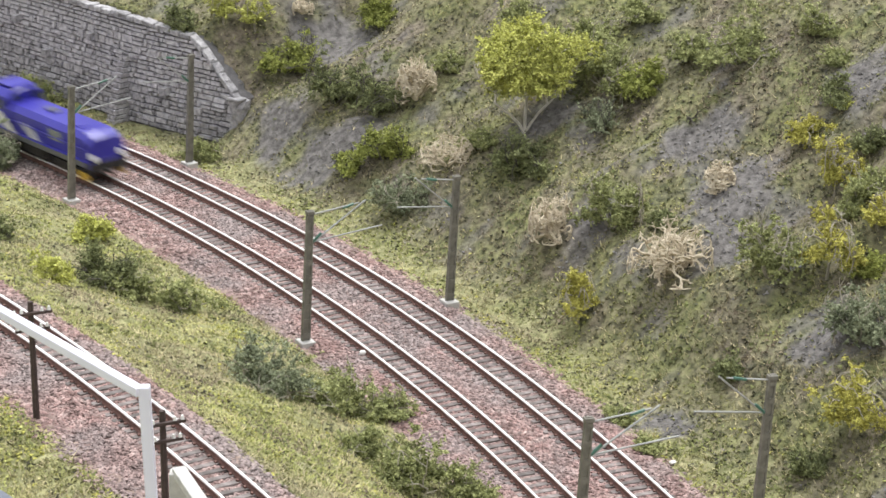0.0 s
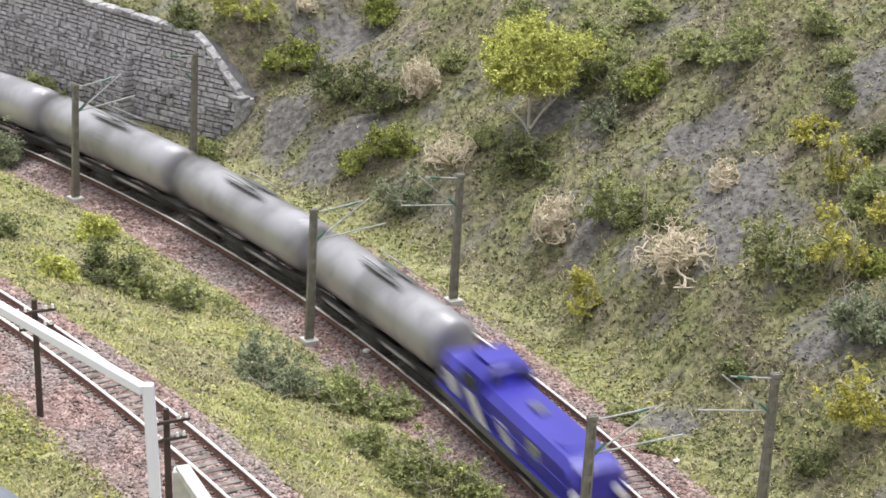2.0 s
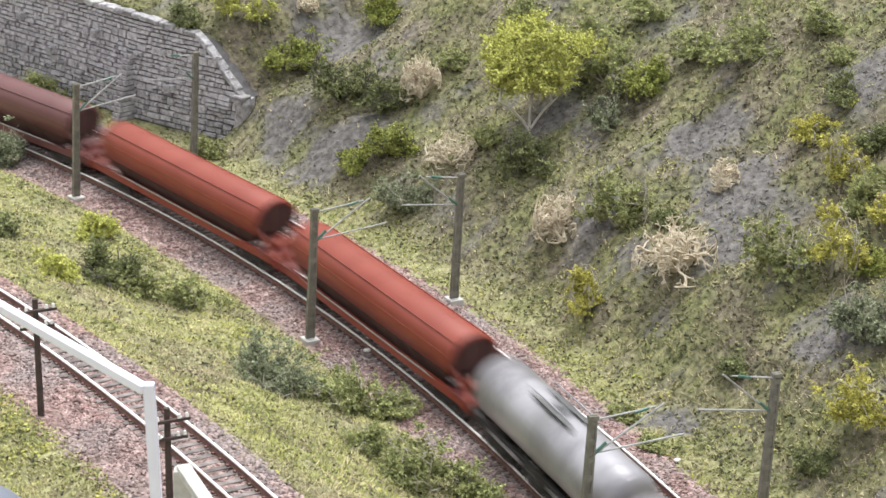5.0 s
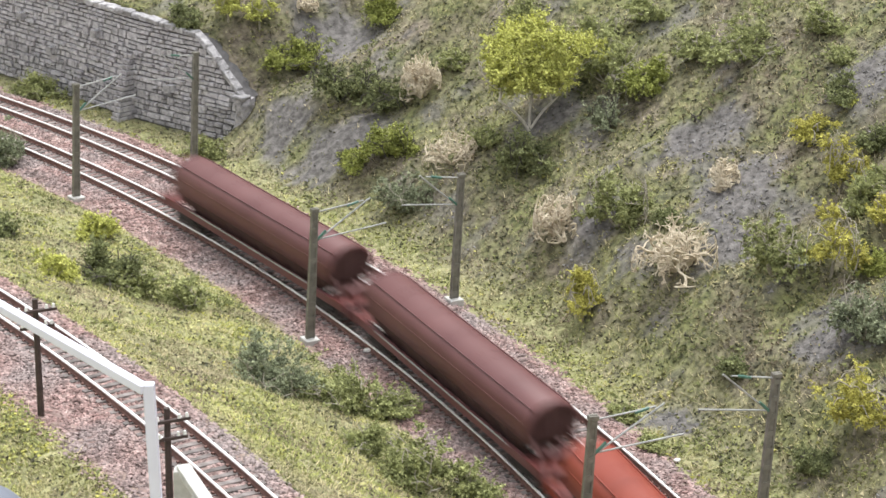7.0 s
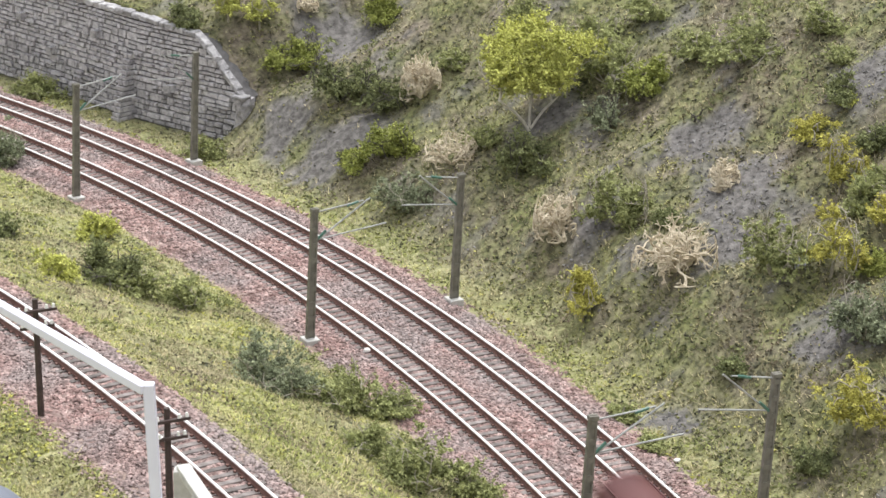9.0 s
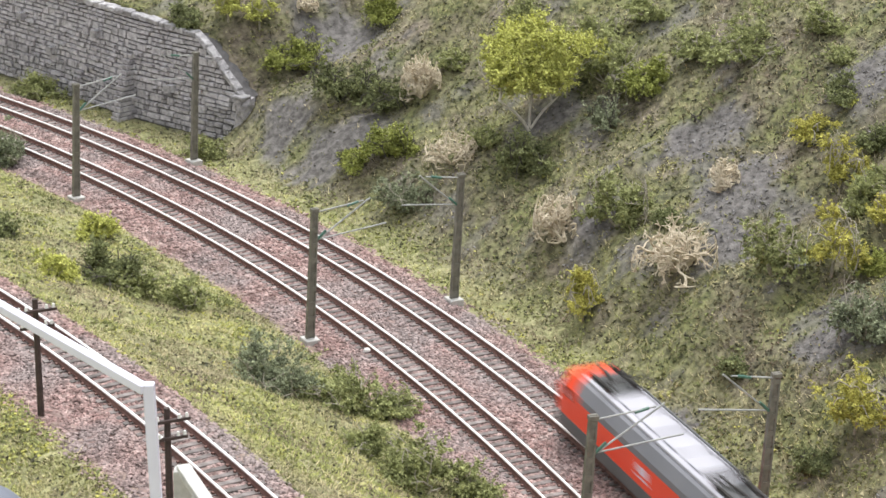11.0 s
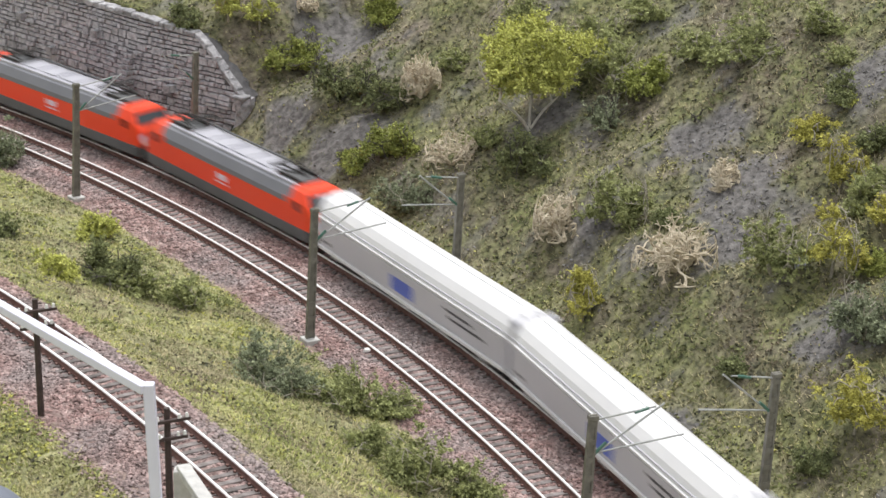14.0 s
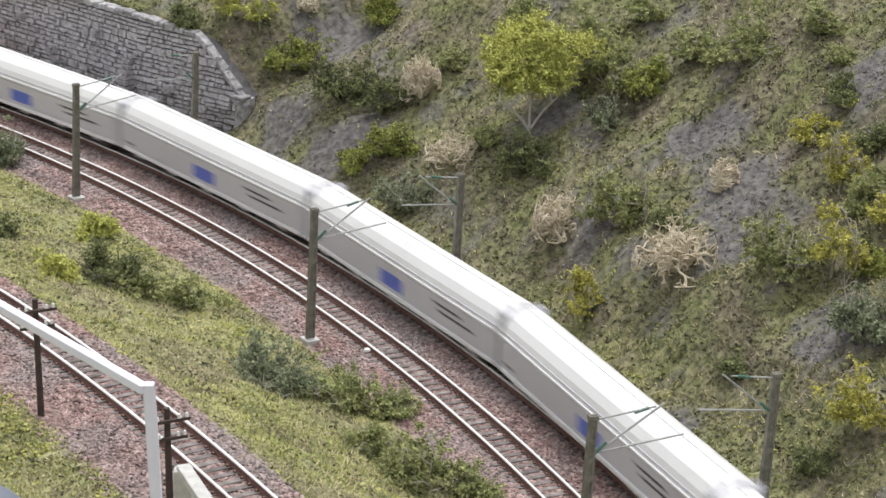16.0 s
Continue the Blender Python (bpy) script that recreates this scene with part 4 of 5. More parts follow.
def build_red_loco(e):
    """e: which end carries the raised pantograph frames alike; both ends have cabs."""
    t = thing("electric_locomotive", "bright red electric locomotive with grey sill and roof", "locomotive", "pair of red electric locomotives")
    X = 60.5
    stations = [(-X, 0.0, 0.90), (-X + 1.2, 0.25, 0.97), (-X + 5.5, 0.95, 1.0), (-X + 9.0, 1.0, 1.0), (X - 9.0, 1.0, 1.0), (X - 5.5, 0.95, 1.0), (X - 1.2, 0.25, 0.97), (X, 0.0, 0.90)]
    def ring(x, k, w, lo, hi):
        zt = 13.5 + (22.0 - 13.5) * k
        pts = [(9.2, lo), (9.2, 13.0), (9.1, min(zt, 17.5) if k < 1 else 17.5), (7.3, max(min(zt, 20.8), 13.2)), (5.0, zt)]
        right = [(x, y * w, min(z, max(zt, 13.0))) for y, z in pts]
        left = [(x, -y * w, min(z, max(zt, 13.0))) for y, z in pts[::-1]]
        return right + left
    bm = loft(bmesh.new(), [ring(x, k, w, 7.6, 22) for x, k, w in stations])
    body = part("body", bm, M["red"], t, "glossy traffic red body")
    # grey roof sides and the light roof between the cabs
    for y in (-1, 1):
        rings = []
        for x in (-X + 14, X - 14):
            rings.append([(x, y * 9.28, 15.6), (x, y * 9.22, 17.6), (x, y * 7.42, 20.95), (x, y * 6.2, 21.6), (x, y * 6.2, 21.0), (x, y * 8.8, 17), (x, y * 9.0, 15.6)])
        part("roof_side", loft(bmesh.new(), rings), M["loco_grey"], t, "slate grey sloping roof side")
        part("sill", box(bmesh.new(), -X + 1.5, X - 1.5, min(y * 8.6, y * 9.3), max(y * 8.6, y * 9.3), 3.6, 7.8, 0.2), M["sill_grey"], t, "dark grey lower sill")
        part("emblem", box(bmesh.new(), -4, 2, min(y * 9.2, y * 9.32), max(y * 9.2, y * 9.32), 11.5, 13.8), M["white"], t, "white framed emblem plate")
        part("emblem_line", box(bmesh.new(), -4.5, 2.5, min(y * 9.2, y * 9.32), max(y * 9.2, y * 9.32), 10.0, 10.5), M["white"], t)
        for ee in (-1, 1):
            part("cab_door", box(bmesh.new(), min(ee * 44, ee * 49), max(ee * 44, ee * 49), min(y * 9.18, y * 9.3), max(y * 9.18, y * 9.3), 8, 18, 0.1), M["red"], t)
            part("side_window", box(bmesh.new(), min(ee * 49.8, ee * 53.2), max(ee * 49.8, ee * 53.2), min(y * 9.15, y * 9.3), max(y * 9.15, y * 9.3), 14.0, 17.2, 0.1), M["glass"], t, "dark cab side window")
    part("roof", box(bmesh.new(), -X + 14, X - 14, -6.3, 6.3, 21.2, 22.5, 0.4), M["loco_roof"], t, "light grey flat roof")
    for x in (-22, -8, 6, 20):
        part("roof_hatch", box(bmesh.new(), x - 5, x + 5, -4.6, 4.6, 22.3, 23.2, 0.2), M["loco_roof"], t)
    part("roof_pipe", rod(bmesh.new(), (-30, 4.6, 24.0), (30, 4.6, 24.0), 0.4), M["sill_grey"], t, "dark roof cable")
    for ee in (-1, 1):
        x = ee * 39.0
        pan = part("pantograph", box(box(bmesh.new(), x - 8, x + 8, -4.8, -4.0, 23.0, 23.7), x - 8, x + 8, 4.0, 4.8, 23.0, 23.7), M["black"], t, "folded black pantograph")
        bm = bmesh.new()
        for y in (-3.6, 3.6):
            rod(bm, (x - ee * 7, y, 24.0), (x + ee * 7, y * 0.4, 25.0), 0.4)
            rod(bm, (x + ee * 7, y * 0.4, 25.2), (x - ee * 6, y, 26.0), 0.35)
        part("pantograph_arm", bm, M["black"], pan)
        part("pan_head", box(box(bmesh.new(), x - ee * 5 - 0.5, x - ee * 5 + 0.5, -7.6, 7.6, 26.0, 26.6, 0.1), x - ee * 7.5 - 0.5, x - ee * 7.5 + 0.5, -7.6, 7.6, 26.0, 26.6, 0.1), M["black"], pan)
        for y in (-4.4, 4.4):
            for dx in (-7, 7):
                part("insulator", rod(bmesh.new(), (x + dx, y, 22.0), (x + dx, y, 23.2), 0.7, 0.7, 8), M["brown_red"], pan)
        part("roof_well", box(bmesh.new(), x - 8.5, x + 8.5, -5.0, 5.0, 21.9, 22.62, 0.1), M["sill_grey"], t, "dark recessed pantograph well")
        # windscreen on the sloping nose
        n0, n1 = Vector((X - 1.2, 0, 15.6)), Vector((X - 5.5, 0, 21.6))
        d = (n1 - n0).normalized()
        nor = Vector((-d.z, 0, d.x)) * -1
        bm = bmesh.new()
        rings = []
        for off in (-0.3, 0.25):
            rings.append([((n0 + d * a + nor * off).x * ee, y, (n0 + d * a + nor * off).z) for a, y in ((0.6, -7.6), (0.6, 7.6), (5.4, 6.6), (5.4, -6.6))])
        loft(bm, rings)
        part("windscreen", bm, M["glass"], t, "dark blue tinted windscreen")
        part("nose_band", box(bmesh.new(), min(ee * (X - 0.8), ee * (X + 0.15)), max(ee * (X - 0.8), ee * (X + 0.15)), -7.6, 7.6, 9.6, 12.2, 0.1), M["white"], t, "white bib on the nose")
        part("bumper", box(bmesh.new(), min(ee * (X - 2), ee * (X + 0.2)), max(ee * (X - 2), ee * (X + 0.2)), -8.2, 8.2, 3.2, 7.8, 0.3), M["sill_grey"], t)
        for y in (-6.2, 6.2):
            part("headlight", disc(bmesh.new(), (ee * (X + 0.1), y, 9.0), (1, 0, 0), 0.9, 0.8, 12), M["lamp_white"], t, "small round headlight")
    for x in (-31, 31):
        add_bogie(t, x, 16.5, M["black"], 3.6)
    part("transformer_box", box(bmesh.new(), -16, 16, -7.8, 7.8, 1.6, 5.2, 0.6), M["black"], t)
    add_buffers(t, 62.5)
    return t


def build_white_wagon():
    t = thing("sliding_wall_wagon", "white and silver sliding-wall wagon with blue placard", "covered wagon", "white wagons of the second train")
    X = 66.6
    sec = [(8.9, 5.4), (8.9, 16.2), (8.55, 17.4), (7.6, 19.6), (5.8, 22.0), (3.2, 23.7), (0, 24.3)]
    full = [(y, z) for y, z in sec] + [(-y, z) for y, z in sec[-2::-1]]
    rings = []
    for x, k in ((-X, 0.955), (-X + 1.2, 1.0), (X - 1.2, 1.0), (X, 0.955)):
        rings.append([(x, y * k, 5.4 + (z - 5.4) * (k if k == 1 else 0.975)) for y, z in full])
    bm = loft(bmesh.new(), rings)
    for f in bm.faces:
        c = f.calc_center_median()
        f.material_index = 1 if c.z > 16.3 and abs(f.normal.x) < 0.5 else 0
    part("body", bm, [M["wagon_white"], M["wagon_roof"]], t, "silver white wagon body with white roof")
    for y in (-1, 1):
        for x0, x1 in ((-X + 2.5, -1.0), (0.6, X - 2.5)):
            part("sliding_wall", box(bmesh.new(), x0, x1, min(y * 8.8, y * 9.25), max(y * 8.8, y * 9.25), 6.8, 15.4, 0.15), M["wagon_white"], t, "plain silver sliding wall")
        part("top_rail", box(bmesh.new(), -X + 1, X - 1, min(y * 8.8, y * 9.5), max(y * 8.8, y * 9.5), 15.9, 16.7, 0.12), M["wagon_roof"], t, "bright white upper rail")
        part("roof_gutter", box(bmesh.new(), -X + 1, X - 1, min(y * 8.2, y * 8.75), max(y * 8.2, y * 8.75), 17.5, 17.85, 0.05), M["loco_roof"], t, "grey gutter line")
        part("bottom_rail", box(bmesh.new(), -X + 0.5, X - 0.5, min(y * 8.6, y * 9.6), max(y * 8.6, y * 9.6), 4.6, 5.8, 0.15), M["wagon_roof"], t, "bright white lower rail")
        part("placard", box(bmesh.new(), -9.5, 5.5, min(y * 9.2, y * 9.32), max(y * 9.2, y * 9.32), 7.6, 12.6), M["panel_blue"], t, "blue square placard")
        bm = bmesh.new()
        for k, (a, b) in enumerate(((27, 45), (30, 53))):
            box(bm, a, b, min(y * 9.2, y * 9.3), max(y * 9.2, y * 9.3), 12.4 - k * 2.3, 13.3 - k * 2.3)
        part("print_bar", bm, M["dark_print"], t, "dark unreadable print bars")
        part("print_bar", box(bmesh.new(), -61, -56, min(y * 9.2, y * 9.3), max(y * 9.2, y * 9.3), 7.6, 8.6), M["dark_print"], t, "dark unreadable print bars")
        for k in range(5):
            x = -52 + k * 26
            part("wall_catch", box(bmesh.new(), x - 1.2, x + 1.2, min(y * 8.6, y * 9.4), max(y * 8.6, y * 9.4), 3.6, 4.8), M["wagon_roof"], t)
    part("roof_ridge", box(bmesh.new(), -X + 3, X - 3, -0.4, 0.4, 24.1, 24.5), M["wagon_roof"], t)
    part("underframe", box(bmesh.new(), -X, X, -7.4, 7.4, 3.4, 5.6, 0.2), M["black"], t, "dark underframe")
    for e in (-1, 1):
        part("bellows", box(bmesh.new(), min(e * X, e * (X + 1.5)), max(e * X, e * (X + 1.5)), -8.0, 8.0, 4, 22.6, 0.5), M["loco_roof"], t, "grey end wall")
    for x in (-45, 45):
        add_bogie(t, x, 11.2, M["black"])
    add_buffers(t, 68.1)
    return t


# ---- the two trains: build one of each kind, then copies ----
FREIGHT, EXPRESS = [], []       # (thing, distance of its middle behind the head)


def set_up_trains():
    far = P(-2500, 2400, 0)
    loco = build_blue_loco()
    FREIGHT.append((loco, 47.5))
    d = 95.0
    tank = build_tank_wagon()
    for k in range(5):
        FREIGHT.append((tank if k == 0 else copy_thing(tank, far), d + 99.0 / 2))
        d += 99.0
    bright = build_hopper(M["rust_red"], "bright rust-red roofed hopper wagon with end platforms")
    dull = build_hopper(M["dull_brown"], "dark brown roofed hopper wagon with end platforms")
    for w in (bright, copy_thing(bright, far), dull, copy_thing(dull, far)):
        FREIGHT.append((w, d + 141.0 / 2))
        d += 141.0
    d = 0.0
    red = build_red_loco(1)
    for w in (red, copy_thing(red, far)):
        EXPRESS.append((w, d + 127.0 / 2))
        d += 127.0
    white = build_white_wagon()
    for k in range(5):
        EXPRESS.append((white if k == 0 else copy_thing(white, far), d + 136.5 / 2))
        d += 136.5


set_up_trains()


def head_freight(t):
    """Arc length of the freight train's front buffers."""
    return 214.0 + 170.0 * t + float(np.interp(t, [0, 0.5, 1.5, 3, 5, 7, 8.5, 9, 16], [-14, -13, -8, -3, -2, -6, -23, -42, -205]))


def head_express(t):
    return 419.5 - 140.3 * (t - 11.5)


def vehicle_pose(kind, s, half):
    x0, y0, _ = on_track(kind, s - half)
    x1, y1, _ = on_track(kind, s + half)
    return P((x0 + x1) / 2, (y0 + y1) / 2, 0, 0, 0, math.degrees(math.atan2(y1 - y0, x1 - x0)))


TIMES = [k * 0.25 for k in range(65)]


# ---- plants ----
def strands(rng, centres, radius, per=3, steps=14):
    """Crooked strings of foam crumbs running out of each centre, cut off at its radius."""
    n = len(centres)
    d = rng.normal(0, 1, (n, per, 1, 3)) * (1, 1, 0.8) + rng.normal(0, 0.9, (n, per, steps, 3)) * (1, 1, 0.8)
    d = d / (np.linalg.norm(d, axis=-1, keepdims=True) + 1e-9)
    walk_to = np.cumsum(d, axis=2) * (radius[:, None, None, None] / steps * 1.7)
    p = centres[:, None, None, :] + walk_to + rng.normal(0, 0.22, (n, per, steps, 3))
    return p.reshape(-1, 3)


def clumps_mesh(name, pts, size, mat, rng, squash=0.8):
    """Crumbs of foam as faceted bits, one mesh."""
    n = len(pts)
    base = np.array([(1, 0, -0.4), (-0.5, 0.87, -0.4), (-0.5, -0.87, -0.4), (0, 0, 1.0)], float)
    tri = np.array([(0, 1, 3), (1, 2, 3), (2, 0, 3), (2, 1, 0)])
    v = base[None] * (1.1 + rng.normal(0, 0.35, (n, 4, 1))) + rng.normal(0, 0.25, (n, 4, 3))
    a = rng.uniform(0, 2 * math.pi, n)[:, None]
    b = rng.uniform(-0.9, 0.9, n)[:, None]
    x, y, z = v[..., 0], v[..., 1], v[..., 2]
    x, z = x * np.cos(b) - z * np.sin(b), x * np.sin(b) + z * np.cos(b)
    x, y = x * np.cos(a) - y * np.sin(a), x * np.sin(a) + y * np.cos(a)
    s = size * rng.uniform(0.5, 1.4, (n, 1))
    v = np.stack([x * s, y * s, z * s * squash], -1) + pts[:, None, :]
    f = (tri[None] + (np.arange(n) * 4)[:, None, None]).reshape(-1, 3)
    return raw_mesh(name, v.reshape(-1, 3), f, mat)


def twigs_mesh(name, segs, mat):
    """Thin tapered four-sided twigs; a row holds both ends and both radii."""
    s = np.asarray(segs, float)
    a, b, ra, rb = s[:, :3], s[:, 3:6], s[:, 6:7], s[:, 7:8]
    d = b - a
    d /= np.linalg.norm(d, axis=1, keepdims=True) + 1e-9
    ref = np.where(np.abs(d[:, 2:3]) > 0.8, np.array([[1.0, 0, 0]]), np.array([[0, 0, 1.0]]))
    u = np.cross(d, ref)
    u /= np.linalg.norm(u, axis=1, keepdims=True) + 1e-9
    w = np.cross(d, u)
    v = np.stack([a + u * ra, a + w * ra, a - u * ra, a - w * ra, b + u * rb, b + w * rb, b - u * rb, b - w * rb], 1)
    quad = np.array([(0, 1, 5, 4), (1, 2, 6, 5), (2, 3, 7, 6), (3, 0, 4, 7), (4, 5, 6, 7)])
    f = (quad[None] + (np.arange(len(s)) * 8)[:, None, None]).reshape(-1, 4)
    return raw_mesh(name, v.reshape(-1, 3), f, mat)


def grow(rng, start, way, length, radius, depth, segs, ends, bend=0.5, kids=(2, 4), curl=0.0):
    """A forking twig of short bent pieces."""
    p, d = np.array(start, float), np.array(way, float)
    n = 3
    for k in range(n):
        d = d + rng.normal(0, bend * 0.35, 3) + np.array([0, 0, curl])
        d /= np.linalg.norm(d)
        q = p + d * length / n
        segs.append((*p, *q, radius * (1 - 0.25 * k / n), radius * (1 - 0.25 * (k + 1) / n)))
        p = q
    ends.append(p)
    if depth > 0:
        for _ in range(rng.integers(kids[0], kids[1])):
            e = d + rng.normal(0, bend, 3)
            e /= np.linalg.norm(e)
            grow(rng, p, e, length * rng.uniform(0.55, 0.85), radius * 0.68, depth - 1, segs, ends, bend, kids, curl)


KINDS = {"dark": ("bush", "leaf_dark", "dark green foam bush on the slope"), "green": ("bush", "leaf_green", "mid green foam bush with bare twigs"),
         "bright": ("bush", "leaf_bright", "fresh green foam shrub on the slope"), "yellow": ("bush", "leaf_yellow", "low yellow-green foam shrub in the turf"),
         "sprig": ("shrub", "leaf_yellow", "sparse yellow-green sapling with pale stems"), "gold": ("shrub", "leaf_gold", "golden yellow shrub on a thin pale stem"), "teal": ("bush", "leaf_teal", "grey-green foam bush with twigs showing"),
         "tealtwig": ("bush", "leaf_teal", "sparse grey-green dead bush")}
COUNT = [0]


def plant(x, y, w, h, kind):
    """One shrub with its foot on the ground at x, y; w wide and h high."""
    COUNT[0] += 1
    rng = np.random.default_rng(100 + COUNT[0])
    z = float(height(x, y))
    at = P(x, y, z - 0.4)
    if kind in ("dead", "deadlow", "twig", "whitetwig"):
        label = {"dead": "bleached tangled dry bush without any leaves", "deadlow": "low dry bush of pale twigs", "twig": "bare dark twig on the slope",
                 "whitetwig": "small white bare twig on the slope"}[kind]
        t = thing("dry_bush", label, "dry bush", at=at)
        segs, ends = [], []
        n = {"dead": 15, "deadlow": 15, "twig": 2, "whitetwig": 3}[kind]
        for k in range(n):
            a = rng.uniform(0, 2 * math.pi)
            way = (math.cos(a) * w / h * 0.8, math.sin(a) * w / h * 0.75, rng.uniform(0.45, 1.5))
            way = np.array(way) / np.linalg.norm(way)
            grow(rng, (way[0], way[1], 0.2), way, max(h, w) * 0.27, 0.78 if kind == "dead" else 0.5, 4 if n > 4 else 2, segs, ends, 0.85, (2, 4))
        s = np.array(segs)
        lim = np.array([w / 2, w / 2, h])
        for o in (0, 3):
            q = s[:, o:o + 3] / lim
            q[:, 2] = np.clip(q[:, 2], 0.0, 1.1)
            r = np.linalg.norm(q, axis=1, keepdims=True)
            s[:, o:o + 3] = q / np.maximum(r, 1.0) * lim
        keep = np.linalg.norm(s[:, 3:6] - s[:, :3], axis=1) > 0.05
        s, bark = s[keep][:3600], M["dark_bark"] if kind == "twig" else M["white"] if kind == "whitetwig" else M["dead"]
        thick = s[:, 6] > 0.6 * s[:, 6].max()
        part("stem", twigs_mesh("stem", s[thick], bark), None, t)
        part("branchwork", twigs_mesh("branchwork", s[~thick], bark), None, t)
        return t
    name, mat, label = KINDS[kind]
    h *= 1.18
    t = thing("foam_" + name, label, "bush", at=at)
    segs, ends = [], []
    stem = 0.42 * h if kind in ("gold", "sprig") else 0.1 * h
    base = (0, 0, 0)
    if kind in ("gold", "sprig"):
        top = (rng.uniform(-1, 1), rng.uniform(-1, 1), stem)
        segs.append((0, 0, -0.5, *top, 0.55, 0.45))
        base = top
    for k in range(7):
        a = 2 * math.pi * k / 7 + rng.uniform(-0.4, 0.4)
        way = np.array((math.cos(a) * 0.8 * w / (h + w) * 2, math.sin(a) * 0.8 * w / (h + w) * 2, rng.uniform(0.4, 1.1)))
        grow(rng, base, way / np.linalg.norm(way), h * 0.33, 0.33 if w > 20 else 0.26, 2, segs, ends, 0.6, (2, 5))
    lim = np.array([w / 2, w / 2, h])
    s = np.array(segs)
    for o in (0, 3):
        q = s[:, o:o + 3] / lim
        r = np.linalg.norm(q, axis=1, keepdims=True)
        s[:, o:o + 3] = q / np.maximum(r, 0.93) * lim
    part("branchwork", twigs_mesh("branchwork", s, M["bark"] if kind in ("gold", "yellow", "green", "teal", "sprig") else M["dark_bark"]), None, t)
    # foliage: many small flat pads of foam at the twig ends and between them
    sparse = kind == "tealtwig"
    e = np.array(ends)
    e = e[rng.permutation(len(e))[:int(46 + 2.2 * w)]]
    e = e / lim
    e = e / np.maximum(np.linalg.norm(e, axis=1, keepdims=True), 1.0) * rng.uniform(0.72, 1.06, (len(e), 1)) * lim
    e[:, 2] = np.maximum(e[:, 2], stem * 0.8 + 0.08 * h)
    ang = np.arctan2(e[:, 1], e[:, 0])
    ph = rng.uniform(0, 6.28, 3)
    lobe = 0.8 + 0.26 * np.sin(2 * ang + ph[0]) + 0.22 * np.sin(3 * ang + ph[1] + e[:, 2] / h * 4) + 0.12 * np.sin(7 * ang + ph[2])
    e[:, :2] *= lobe[:, None]
    e[:, 2] *= 0.82 + 0.25 * np.sin(2 * ang + ph[2])
    e[:, 2] = np.maximum(e[:, 2], stem * 0.7 + 0.05 * h)
    if kind in ("gold", "sprig"):
        e = e[: len(e) * 3 // 5]
    extra = rng.normal(0, 1, (int(3 + 0.45 * w), 3))
    extra = extra / np.linalg.norm(extra, axis=1, keepdims=True) * rng.uniform(0.3, 0.95, (len(extra), 1)) * lim
    extra[:, 2] = np.abs(extra[:, 2]) * 0.85 + 0.05 * h + stem * 0.6
    c = np.concatenate([e, extra])
    if sparse:
        c = c[rng.random(len(c)) < 0.4]
    c = c[rng.permutation(len(c))[:int(0.8 * len(c))]]
    pts = strands(rng, c, rng.uniform(1.5, 3.5, len(c)) * (0.75 + w / 70), 8, 11)
    pts = pts[pts[:, 2] > 0.1]
    part("foliage", clumps_mesh("foliage", pts, 0.38, M[mat], rng), None, t)
    return t


def big_tree(x, y, w, h):
    rng = np.random.default_rng(77)
    z = float(height(x, y))
    t = thing("tree", "yellow-green birch-like tree with pale forked trunk", "tree", at=P(x, y, z - 0.5))
    segs, ends = [], []
    for way in ((-0.75, -0.1, 0.75), (-0.05, 0, 1.0), (0.5, 0.2, 0.8)):
        grow(rng, (0, 0, 0), np.array(way) / np.linalg.norm(way), h * 0.30, 0.62, 4, segs, ends, 0.42, (2, 4))
    mid, lim = np.array((0.03 * w, 0, h * 0.60)), np.array((w * 0.46, w * 0.38, h * 0.36))
    sg = np.array(segs)
    for o in (0, 3):
        q = (sg[:, o:o + 3] - mid) / lim
        r = np.linalg.norm(q, axis=1, keepdims=True)
        inside = mid + q / np.maximum(r, 0.9) * 0.9 * lim
        sg[:, o:o + 3] = np.where((sg[:, o + 2:o + 3] > h * 0.34) | (np.hypot(sg[:, o:o + 1], sg[:, o + 1:o + 2]) > 0.24 * w), inside, sg[:, o:o + 3])
    part("trunk", twigs_mesh("trunk", sg, M["birch"]), None, t, "pale forked trunk and limbs")
    c = rng.normal(0, 1, (185, 3))
    c = c / np.linalg.norm(c, axis=1, keepdims=True)
    ang = np.arctan2(c[:, 1], c[:, 0])
    lobe = 0.84 + 0.17 * np.sin(3 * ang + 1.0 + 2 * c[:, 2]) + 0.15 * np.sin(6 * c[:, 2] + 2 * ang)
    c = c * (rng.uniform(0.45, 1.0, (len(c), 1)) ** 0.5) * lobe[:, None]
    c[:, 2] = np.where(c[:, 2] < 0, c[:, 2] * 0.8, c[:, 2])
    pts = strands(rng, mid + c * lim, rng.uniform(2.2, 4.4, len(c)), 14, 12)
    part("crown", clumps_mesh("crown", pts, 0.4, M["leaf_yellow"], rng), None, t, "yellow-green foam crown with gaps")


big_tree(32.4, 828.6, 52, 47)
plant(-111.6, 951.5, 14.6, 12.7, "dark")
plant(-93.0, 948.0, 12.5, 17.0, "sprig")
plant(-79.7, 948.1, 14.0, 18.0, "sprig")
plant(-63.4, 937.7, 26.6, 22.6, "bright")
plant(-43.6, 901.2, 25.6, 26.7, "dark")
plant(-23.4, 886.0, 22.9, 25.1, "dark")
plant(-9.6, 881.9, 17.1, 26.1, "dead")
plant(-36.0, 858.2, 19.1, 10.5, "bright")
plant(-20.9, 854.2, 20.0, 17.4, "bright")
plant(3.1, 829.4, 23.8, 13.5, "deadlow")
plant(-99.2, 903.1, 18.9, 11.0, "green")
